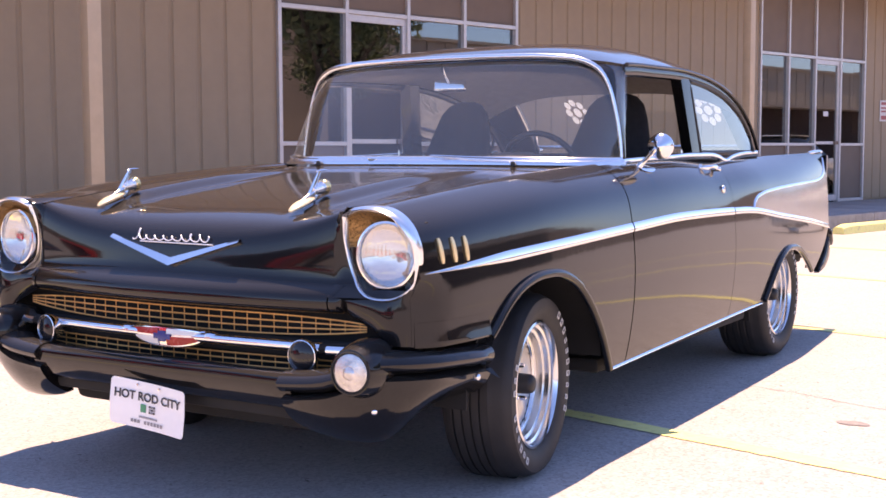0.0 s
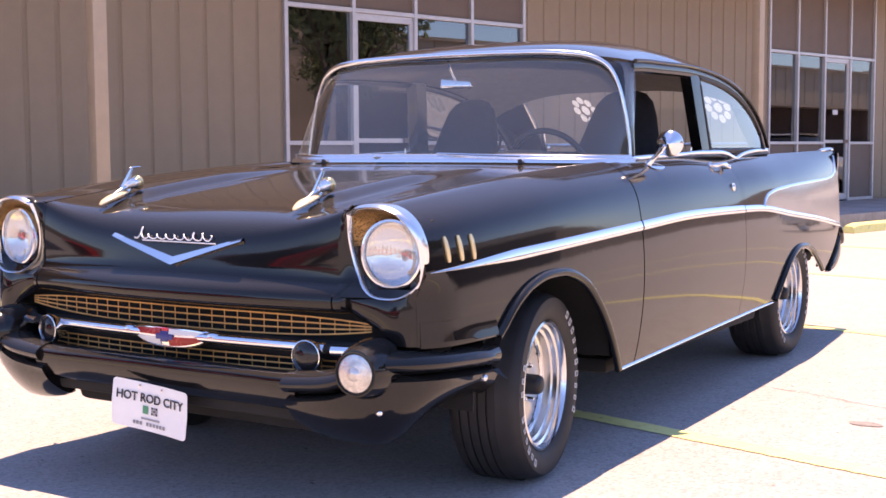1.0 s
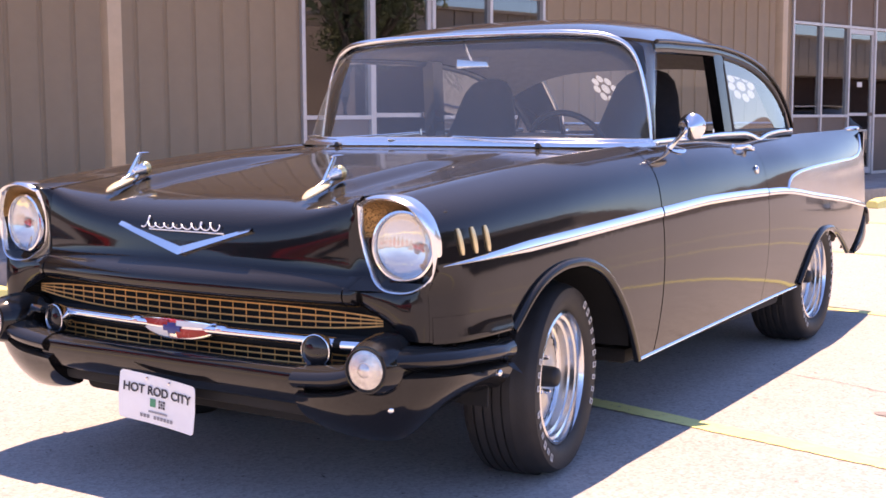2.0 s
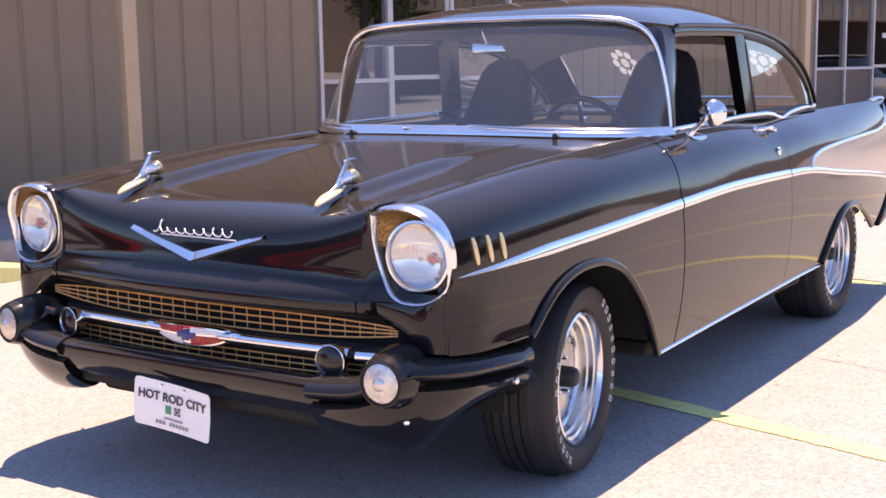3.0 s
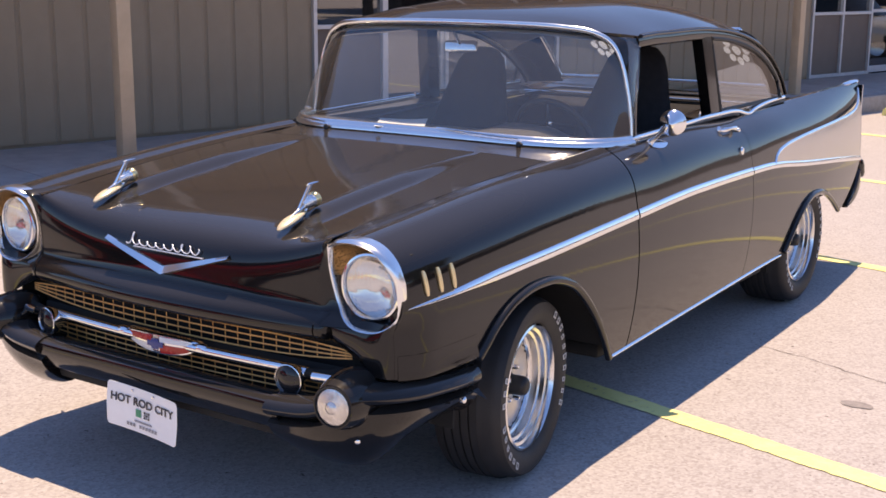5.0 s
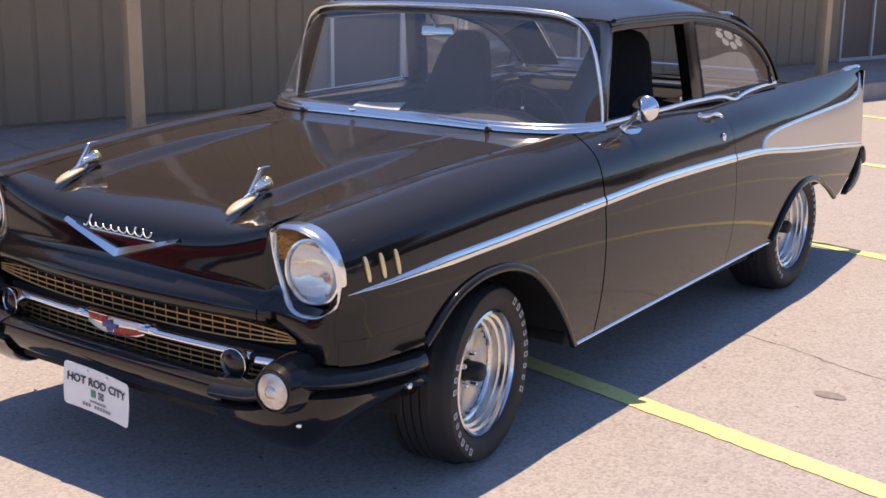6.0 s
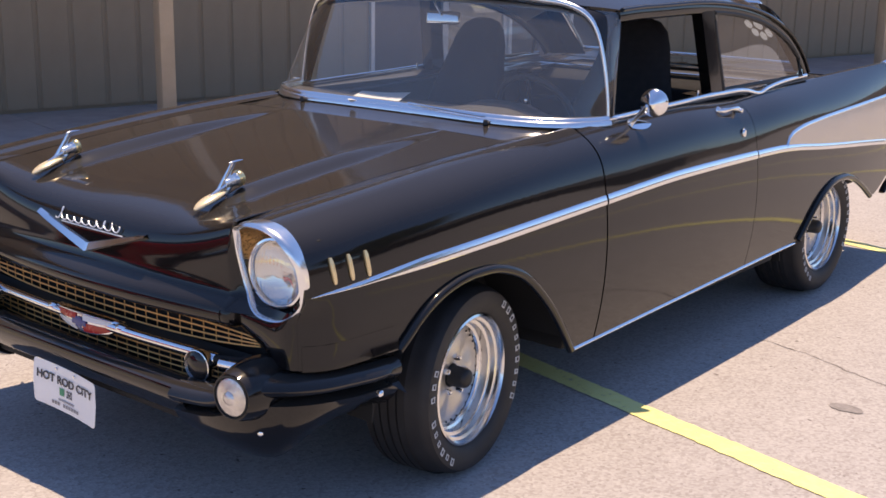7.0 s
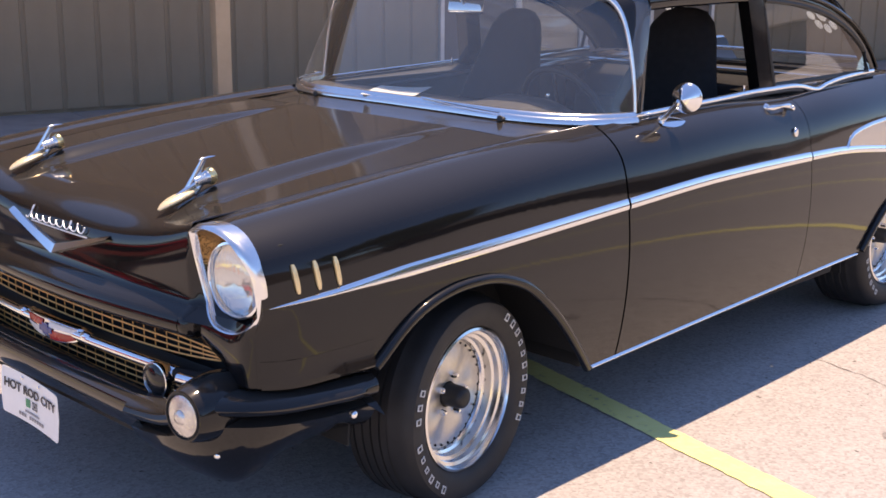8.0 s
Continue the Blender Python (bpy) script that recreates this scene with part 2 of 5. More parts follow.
def shop_part(name, bm, mat, parent=shop, label="", smooth=False):
    bm.transform(SITE)
    return part(name, bm, mat, parent, label, smooth)


W1, W2 = (0.06, 3.66), (9.24, 12.62)
for a, b in ((-11.0, W1[0]), (W1[1], W2[0]), (W2[1], 24.0)):
    shop_part("wall", box(a, b, 0.014, 0.20, WALK_Z - 0.1, 4.7), SIDING)
for a, b in (W1, W2):
    shop_part("wall", box(a, b, 0.014, 0.20, TOP + 0.35, 4.7), SIDING)
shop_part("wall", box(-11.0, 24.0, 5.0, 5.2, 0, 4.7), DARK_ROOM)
for x in (-11.0, 23.8):
    shop_part("wall", box(x, x + 0.2, 0.2, 5.0, 0, 4.7), SIDING)
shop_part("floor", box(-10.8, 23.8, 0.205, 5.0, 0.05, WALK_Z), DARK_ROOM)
shop_part("roof", box(-11.2, 24.2, -0.05, 5.3, 4.705, 4.9), SIDING)


def rib_sheet():
    """One pan of siding: a flat sheet between two shallow folded grooves."""
    h0, h1 = WALK_Z + 0.03, TOP + 0.3
    prof = [(0.0, 0.0), (0.0, -0.002), (0.012, -0.002), (0.024, -0.017), (0.276, -0.017), (0.288, -0.002), (0.304, -0.002), (0.304, 0.0)]
    bm = grid([[Vector((x, y, z)) for x, y in prof] for z in (h0, h1)])
    return bm


me = mesh_of("pan", rib_sheet(), SIDING, False)
PITCH = 0.305


def pans(a, b):
    x = a
    while x + 0.30 <= b + 0.02:
        ob = new("siding_panel", me)
        ob.parent = shop
        ob.matrix_basis = SITE @ Matrix.Translation((x, 0.008, 0))
        x += PITCH


pans(W1[0] - 0.05 - PITCH * 26, W1[0] - 0.04)
pans(W1[1] + 0.06, W2[0] - 0.05)
pans(W2[1] + 0.06, W2[1] + 0.06 + PITCH * 22)


def storefront(name, a, bays, width, door_bay):
    """Aluminium frames with a sill panel, glass and a brown panel over the transom; one bay is a door."""
    w = tagged(new(name), "aluminium storefront with tinted glass, brown panels and a door", "window", kind="structure")
    b = a + bays * width
    f, d0, d1 = 0.045, -0.03, 0.06
    for k in range(bays + 1):
        x = a + k * width
        shop_part("mullion", box(x - f / 2, x + f / 2, d0, d1, WALK_Z, TOP + 0.3, 0.004), ALU, w)
    for k in range(bays):
        x0, x1 = a + k * width + f / 2 + 0.001, a + (k + 1) * width - f / 2 - 0.001
        shop_part("transom", box(x0, x1, d0 + 0.003, d1, TRANSOM - f / 2, TRANSOM + f / 2, 0.004), ALU, w)
        shop_part("upper_panel", box(x0, x1, 0.012, 0.03, TRANSOM + f / 2 + 0.001, TOP + 0.29), SPANDREL, w)
        if k == door_bay:
            door = shop_part("door", box(x0, x1, 0.0, 0.05, TRANSOM - 0.10, TRANSOM - f / 2 - 0.002, 0.004), ALU, w, "aluminium framed glass door")
            for u0, u1, z0, z1 in ((x0, x0 + 0.05, WALK_Z + 0.02, TRANSOM - 0.102), (x1 - 0.05, x1, WALK_Z + 0.02, TRANSOM - 0.102), (x0 + 0.052, x1 - 0.052, WALK_Z + 0.02, WALK_Z + 0.12), (x0 + 0.052, x1 - 0.052, SILL - 0.0, SILL + 0.05)):
                shop_part("door_rail", box(u0, u1, 0.0, 0.05, z0, z1, 0.004), ALU, door)
            shop_part("door_glass", box(x0 + 0.05, x1 - 0.05, 0.022, 0.028, WALK_Z + 0.12, TRANSOM - 0.1), SHOPGLASS, door)
            shop_part("lock_box", box(x1 - 0.16, x1 - 0.02, -0.025, -0.001, SILL + 0.0, SILL + 0.055, 0.006), SPANDREL, door)
        else:
            shop_part("sill", box(x0, x1, d0 + 0.003, d1, SILL - f / 2, SILL + f / 2, 0.004), ALU, w)
            shop_part("lower_panel", box(x0, x1, 0.012, 0.03, WALK_Z + 0.052, SILL - f / 2 - 0.001), SPANDREL, w)
            shop_part("foot", box(x0, x1, d0 + 0.003, d1, WALK_Z + 0.002, WALK_Z + 0.05, 0.004), ALU, w)
            shop_part("pane", box(x0, x1, 0.022, 0.028, SILL + f / 2, TRANSOM - f / 2), SHOPGLASS, w)


storefront("window_1", W1[0], 4, 0.90, 1)
storefront("window_2", W2[0] + 0.02, 4, 0.84, 2)


def post(s, off):
    p = tagged(new("canopy_post"), "tan painted square steel canopy post on the sidewalk", "post", "canopy posts", kind="structure")
    part("shaft", _at(box(s - 0.06, s + 0.06, -off - 0.06, -off + 0.06, WALK_Z + 0.012, TOP - 0.02, 0.006)), POST, p)
    part("base_plate", _at(box(s - 0.10, s + 0.10, -off - 0.10, -off + 0.10, WALK_Z, WALK_Z + 0.012, 0.002)), POST, p)


def _at(bm):
    bm.transform(SITE)
    return bm


POST_S, POST_OFF = -2.79, 1.37
post(POST_S, POST_OFF)
post(POST_S + 9.65, POST_OFF - 0.07)
post(POST_S + 19.1, POST_OFF - 0.07)
shop_part("canopy", box(-11.0, 24.0, -1.62, 0.0, TOP, TOP + 0.28, 0.01), SIDING, shop, "tan canopy over the sidewalk")

# ---------------------------------------------------------------- car body
car = thing("car", "black nineteen-fifties two-door sedan with chrome trim, parked", "car")
SIDES = (1, -1)

WIDE = table((-0.80, 0.915), (-0.6, 0.938), (-0.3, 0.95), (0.1, 0.955), (0.7, 0.95), (1.3, 0.945), (2.0, 0.935), (2.6, 0.925), (3.2, 0.905), (3.8, 0.865), (4.06, 0.84))
TRIMZ = table((-0.80, 0.743), (-0.2, 0.768), (0.75, 0.802), (1.3, 0.818), (1.9, 0.812), (2.3, 0.80), (2.75, 0.755), (3.5, 0.685), (4.06, 0.625))
CROWNX = table((-0.80, 0.80), (-0.4, 0.815), (0.2, 0.815), (0.8, 0.805), (1.8, 0.80), (2.6, 0.79), (3.4, 0.79), (4.06, 0.785))
CROWNZ = table((-0.80, 0.925), (-0.44, 0.962), (0.0, 1.000), (0.4, 1.024), (0.85, 1.042), (1.5, 1.055), (1.95, 1.045), (2.3, 1.055), (2.9, 1.063), (3.5, 1.072), (4.06, 1.080))


FRONT_ARCH, REAR_ARCH = (-0.40, 0.575), (2.53, 3.46)
ARCH_F = table((-0.40, 0.527), (-0.365, 0.555), (-0.31, 0.602), (-0.24, 0.645), (-0.15, 0.676), (-0.04, 0.690), (0.06, 0.686), (0.14, 0.665), (0.22, 0.628), (0.35, 0.520), (0.50, 0.360), (0.575, 0.275))
ARCH_R = table((2.53, 0.325), (2.585, 0.40), (2.66, 0.475), (2.76, 0.535), (2.88, 0.570), (3.0, 0.572), (3.12, 0.552), (3.28, 0.492), (3.46, 0.405))


def foot(y):
    """Lower edge of the side panels."""
    if FRONT_ARCH[0] < y < FRONT_ARCH[1]:
        return ARCH_F(y)
    if REAR_ARCH[0] < y < REAR_ARCH[1]:
        return ARCH_R(y)
    if y <= FRONT_ARCH[0]:
        return 0.535
    if y < 2.6:
        return 0.275 + 0.05 * (y - 0.575) / 2.0
    if y > 3.56:
        # the tail is cut away on a slant towards the bumper
        return 0.398 + 0.40 * (y - 3.56) + 0.10 * (y - 3.56) ** 2
    return 0.40 - 0.02 * (y - 3.46)


def side_x(y, z):
    """Half width of the body at y and z, from the sill up to the crown."""
    w, zt, zc, xc = WIDE(y), TRIMZ(y), CROWNZ(y), CROWNX(y)
    if z <= zt:
        d = (zt - z) / 0.55
        nose = 0.042 * max(0.0, (-0.63 - y) / 0.105) ** 2 * min(1.0, max(0.0, (0.735 - z) / 0.06))
        return w + 0.070 * d - 0.105 * d * d - nose
    d = (z - zt) / (zc - zt)
    lean = 0.018 + 0.022 * min(1, max(0, y / 0.9)) * min(1, max(0, (2.5 - y) / 0.7))
    return w - lean * d - (w - lean - xc) * d**4.2


def side_panel(y0, y1, sg, extra=(), top=None, n=None):
    """The skin of one side between two stations, cut away at the wheel openings."""
    ys = set(linspace(y0, y1, n or max(6, int((y1 - y0) / 0.05))))
    for arch in (FRONT_ARCH, REAR_ARCH):
        a, b = arch[0], arch[1]
        for k in range(33):
            y = (a + b) / 2 - (b - a) / 2 * math.cos(math.pi * k / 32)
            if y0 < y < y1:
                ys.add(y)
        for e in (a - 0.002, b + 0.002):
            if y0 < e < y1:
                ys.add(e)
    rows = []
    for y in sorted(ys):
        zb, zc = foot(y), CROWNZ(y) if top is None else top(y)
        row = []
        for k in range(25):
            u = k / 24
            u = 1 - (1 - u) ** 1.5
            z = zb + (zc - zb) * u
            row.append(Vector((sg * side_x(y, z), y, z)))
        rows.append(row)
    return rows


def panel(name, rows, parent=car, mat=PAINT, t=0.006, label=""):
    return part(name, thick(grid(rows), t), mat, parent, label)


SEAM_F, SEAM_R = 0.735, 1.975
HOODX = table((-0.80, 0.635), (-0.4, 0.665), (0.3, 0.70), (0.6, 0.715))


def top_row(y, sg, n=10):
    """From the crown inwards and down to the hood's edge."""
    xc, zc, xh = CROWNX(y), CROWNZ(y), HOODX(y)
    zh = zc - 0.012
    out = []
    for k in range(1, n + 1):
        u = k / n
        x = xc + (xh - xc) * u
        z = zc + 0.010 * math.sin(math.pi * min(1, u * 1.4)) * (1 - u) + (zh - zc) * u * u
        out.append(Vector((sg * x, y, z)))
    return out


for sg in SIDES:
    rows = side_panel(-0.735, SEAM_F - 0.005, sg)
    rows = [r + (top_row(r[0].y, sg)) for r in rows]
    panel("front_fender", rows)
    # the cheek under the headlamp, round to the grille
    plan = spline([(0.0, -0.733), (0.008, -0.748), (0.030, -0.758), (0.10, -0.765), (0.20, -0.769), (0.315, -0.768)], 20)
    rows = []
    for i, p in enumerate(plan):
        u = i / 20
        zt, zb = 0.700 - 0.012 * u, 0.537 + 0.105 * max(0, u - 0.25) ** 0.85 / 0.78
        row = []
        for k in range(11):
            w = k / 10
            z = zb + (zt - zb) * w
            x0 = side_x(-0.735, z)
            x = x0 - p.x * (x0 - 0.615) / 0.315
            row.append(Vector((sg * x, p.y + 0.030 * min(1, 3 * u) * w**3 + 0.025 * min(1, 2 * u) * (1 - w) ** 2, z)))
        rows.append(row)
    panel("fender_cheek", rows)
    panel("door", side_panel(SEAM_F + 0.004, SEAM_R - 0.002, sg), label="black door with a chrome handle")
    rows = side_panel(SEAM_R + 0.002, 4.06, sg)
    # quarter panel: over the fin and down its inner face to the deck
    full = []
    for r in rows:
        y = r[0].y
        xc, zc = CROWNX(y), CROWNZ(y)
        deck = zc - 0.015 - 0.11 * max(0, (y - 2.6) / 1.46) ** 1.0
        full.append(r + [Vector((sg * (xc - 0.03), y, zc - 0.002)), Vector((sg * (xc - 0.065), y, (zc + deck) / 2)), Vector((sg * (xc - 0.12), y, deck)), Vector((sg * 0.55, y, deck + 0.012))])
    panel("quarter_panel", full)

# hood
NOSE = spline([(0, -0.765, 0.622), (0, -0.800, 0.617), (0, -0.826, 0.628), (0, -0.838, 0.646), (0, -0.836, 0.664), (0, -0.822, 0.684), (0, -0.800, 0.699), (0, -0.787, 0.711), (0, -0.781, 0.728), (0, -0.777, 0.748), (0, -0.773, 0.775), (0, -0.763, 0.82), (0, -0.727, 0.864), (0, -0.648, 0.900), (0, -0.52, 0.926), (0, -0.35, 0.950), (0, -0.1, 0.977), (0, 0.2, 1.003), (0, 0.46, 1.025)], 84)


def hood_point(u, p):
    x = u * (HOODX(p.y) - 0.004)
    sweep = 0.022 * (x / 0.63) ** 2 * max(0.0, 1 - (p.y + 0.80) / 0.6)
    sweep += 0.022 * (x / 0.63) ** 2 * min(1.0, max(0.0, (0.76 - p.z) / 0.08))
    back = min(1, max(0, (p.y + 0.66) / 0.16))
    edge = CROWNZ(p.y) - 0.012 - p.z
    fade = max(0.02, min(1.0, (0.44 - p.y) / 0.50))
    ridge = 0.028 * max(0.0, 1 - ((abs(x) - 0.42) / (0.020 + 0.055 * fade**0.6)) ** 2) ** 1.7 * back * fade**0.8
    lift = edge * abs(u) ** 3 * min(1, max(0, (p.z - 0.72) / 0.12)) if p.y > -0.85 else 0
    return Vector((x, p.y + sweep, p.z + ridge + lift))


US = linspace(-1, 1, 132)
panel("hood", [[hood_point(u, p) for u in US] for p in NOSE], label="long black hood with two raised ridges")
BASE_Y = table((0.0, 0.650), (0.3, 0.648), (0.45, 0.650), (0.55, 0.664), (0.65, 0.700), (0.74, 0.772), (0.79, 0.860), (0.815, 0.955))
rows = []
for k in range(11):
    row = []
    for u in linspace(-1, 1, 48):
        x = u * 0.80
        y0, y1 = 0.466 + 0.26 * max(0, abs(u) - 0.88) / 0.12, BASE_Y(abs(x)) + 0.03
        y = y0 + (y1 - y0) * k / 10
        row.append(Vector((x, y, 1.024 + 0.026 * (k / 10) ** 2.0 - 0.004 * abs(u) ** 2 - 0.016 * abs(u) ** 6)))
    rows.append(row)
panel("cowl", rows)

# roof
ROOFC = table((0.86, 1.484), (0.90, 1.494), (1.02, 1.530), (1.25, 1.568), (1.6, 1.592), (2.0, 1.575), (2.35, 1.520), (2.6, 1.435))
RAILZ = table((0.70, 1.40), (0.88, 1.432), (1.3, 1.456), (1.8, 1.455), (2.15, 1.42), (2.4, 1.36), (2.6, 1.275), (2.75, 1.17), (2.83, 1.085))
RAILX = table((0.70, 0.70), (0.88, 0.752), (1.3, 0.765), (1.8, 0.765), (2.4, 0.772), (2.83, 0.768))
HEADER = table((0.0, 0.885), (0.3, 0.888), (0.5, 0.902), (0.62, 0.930), (0.70, 0.985), (0.752, 1.07))
rows = []
for i in range(33):
    v = i / 32
    row = []
    for u in linspace(-1, 1, 40):
        a = abs(u)
        xs = RAILX(0.88)
        yf = HEADER(a * xs)
        yr = 2.60 - 0.02 * a
        y = yf + (yr - yf) * v
        zc, zr, xr = ROOFC(y), RAILZ(y), RAILX(y)
        row.append(Vector((u * xr, y, zr + (zc - zr) * (1 - a**3.4))))
    rows.append(row)
LINER = [[p + Vector((0, 0, -0.035)) for p in row] for row in rows]
part("headlining", grid(LINER), LINING, car)
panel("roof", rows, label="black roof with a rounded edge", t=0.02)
# rear pillars
for sg in SIDES:
    rows = []
    for i in range(11):
        v = i / 10
        y = 2.58 + 0.27 * v
        row = []
        for k in range(9):
            u = k / 8
            xo, zo = RAILX(y), RAILZ(min(y, 2.83))
            xi, yi, zi = 0.60 + 0.03 * v, 2.58 + 0.42 * v, 1.425 - 0.345 * v
            row.append(Vector((sg * (xo + (xi - xo) * u), y + (yi - y) * u, zo + (zi - zo) * u + 0.03 * math.sin(math.pi * u) * (1 - v))))
        rows.append(row)
    panel("rear_pillar", rows)
rows = [[Vector((x, 2.86 + 0.18 * (1 - (x / 0.74) ** 2) * 0 + 0.16 * v, 1.078 - 0.02 * v)) for x in linspace(-0.70, 0.70, 12)] for v in linspace(0, 1, 3)]
panel("rear_shelf_panel", rows)
rows = [[Vector((x, y, CROWNZ(y) - 0.02 - 0.12 * max(0, (y - 2.6) / 1.46) + 0.02 * (1 - (x / 0.66) ** 2))) for x in linspace(-0.56, 0.56, 14)] for y in linspace(3.03, 4.02, 14)]
panel("trunk_lid", rows)
panel("tail_panel", [[Vector((x, 4.05 - 0.03 * k / 6 * 0, 0.42 + (0.96 - 0.42) * k / 6)) for x in linspace(-0.80, 0.80, 12)] for k in range(7)])

# arch lips and the dark wheel houses
def lip(rows_y, z_of, sg):
    pts = [Vector((sg * (side_x(y, z_of(y)) + 0.004), y, z_of(y) - 0.002)) for y in rows_y]
    return tube(pts, 0.016, 10, flat=(0.95, 1.0))


for sg in SIDES:
    part("arch_lip", lip(linspace(-0.398, 0.573, 40), ARCH_F, sg), PAINT, car)
    # flared lower edge of the fender over the bumper
    rows = []
    for y in linspace(-0.728, -0.402, 14):
        zf = foot(y)
        k = min(1, 0.15 + (y + 0.735) / 0.25)
        rows.append([Vector((sg * (side_x(y, zf + dz) + dx * k), y, zf + dz)) for dx, dz in ((0.0006, 0.070), (0.0016, 0.050), (0.0045, 0.030), (0.0095, 0.012), (0.0120, 0.002), (0.009, -0.004), (-0.004, -0.003))])
    part("fender_flange", grid(rows), PAINT, car)
    part("arch_lip", lip(linspace(2.532, 3.458, 40), ARCH_R, sg), PAINT, car)
    for yc, zc, a0, a1 in ((0.05, 0.30, 0.02, 1.0), (2.97, 0.30, 0.16, 1.06)):
        rows = []
        for k in range(25):
            a = math.pi * (a0 + (a1 - a0) * k / 24)
            y, z = yc + 0.50 * math.cos(a), zc + 0.42 * math.sin(a)
            rows.append([Vector((sg * x, y, z)) for x in (0.58, 0.70, 0.80, 0.905 if yc < 1 else 0.855)])
        part("wheel_house", thick(grid(rows), 0.006), UNDER, car)
part("underbody", box(-0.60, 0.60, -0.66, 0.62, 0.22, 0.86, 0.03), UNDER, car)
part("underbody", box(-0.86, 0.86, 0.62, 2.40, 0.24, 0.30, 0.02), UNDER, car)
part("underbody", box(-0.58, 0.58, 2.38, 3.96, 0.26, 0.90, 0.03), UNDER, car)
part("firewall", box(-0.80, 0.80, 0.64, 0.70, 0.30, 0.98, 0.01), UNDER, car)
for sg in SIDES:
    x0, x1 = sorted((sg * 0.60, sg * 0.70))
    part("trunk_side", box(x0, x1, 3.46, 3.98, 0.40, 0.86, 0.02), UNDER, car)
    x0, x1 = sorted((sg * 0.62, sg * 0.90))
    c0, c1 = sorted((sg * 0.70, sg * 0.865))
    part("cowl_side", box(c0, c1, 0.56, 0.99, 0.89, 0.935, 0.005), UNDER, car)
    part("splash_pan", box(x0, x1, -0.665, -0.54, 0.36, 0.62, 0.02), UNDER, car)
    part("headlamp_housing", box(x0, x1, -0.68, -0.50, 0.56, 0.90, 0.03), UNDER, car)


# ---------------------------------------------------------------- chrome on the sides
def strip(rows, sg, out=0.010, name="side_trim", mat=CHROME, parent=car):
    """A moulded strip on the side; rows of (y, z, half height)."""
    cut = [(-1.0, 0.0), (-0.88, 0.7), (-0.6, 1.0), (-0.35, 1.02), (0.2, 0.80), (0.7, 0.48), (0.95, 0.22), (1.0, 0.0)]
    g = []
    for y, z, h in rows:
        x = side_x(y, min(z, CROWNZ(y)))
        g.append([Vector((sg * (x - 0.002 + out * d * min(1, h / 0.008)), y, z + h * c)) for c, d in cut])
    return part(name, grid(g), mat, parent)


def on_trim(y0, y1, n, h, taper=0.0):
    out = []
    for y in linspace(y0, y1, n):
        k = min(1, 0.10 + (y - y0) / taper) if taper else 1
        out.append((y, TRIMZ(y), h * k))
    return out


UPPER = [(2.283, 0.806), (2.316, 0.846), (2.44, 0.876), (2.65, 0.890), (2.92, 0.899), (3.41, 0.908), (3.75, 0.916), (3.90, 0.934), (3.98, 0.968), (4.035, 1.04)]
for sg in SIDES:
    strip(on_trim(-0.715, SEAM_F - 0.006, 40, 0.0185, 0.50), sg)
    strip(on_trim(SEAM_F + 0.006, SEAM_R - 0.006, 30, 0.0185), sg)
    strip(on_trim(SEAM_R + 0.004, 4.05, 40, 0.0165), sg)
    up = spline([(0, a, b) for a, b in UPPER], 40)
    strip([(p.y, p.z, 0.009) for p in up], sg, 0.009)
    # the bright panel between the two rear strips
    g = []
    for p in up[1:]:
        lo = TRIMZ(p.y) + 0.010
        g.append([Vector((sg * (side_x(p.y, lo + (p.z - lo) * k / 8) + 0.0025), p.y, lo + (p.z - lo) * k / 8)) for k in range(9)])
    for y in (4.04, 4.055):
        lo = TRIMZ(y) + 0.010
        g.append([Vector((sg * (side_x(y, lo + (1.03 - lo) * k / 8) + 0.0025), y, lo + (1.03 - lo) * k / 8)) for k in range(9)])
    part("rear_side_panel", grid(g), SATIN_ALLOY, car, "ribbed satin silver side panel")
    strip([(y, foot(y) - 0.005, 0.0065) for y in linspace(0.60, 2.50, 30)], sg, 0.012, "sill_strip")
    # three gold marks behind the headlamp
    for k in range(3):
        y = -0.640 + 0.064 * k
        bm = tube([(sg * (side_x(y + 0.024 * i / 6, 0.84 - 0.066 * i / 6) + 0.002), y + 0.010 * i / 6, 0.845 - 0.074 * i / 6) for i in range(7)], [0.005, 0.008, 0.0085, 0.0085, 0.0085, 0.008, 0.005], 10, flat=(0.9, 0.9))
        part("fender_mark", bm, PALE_GOLD, car, "small gold fender hash mark")

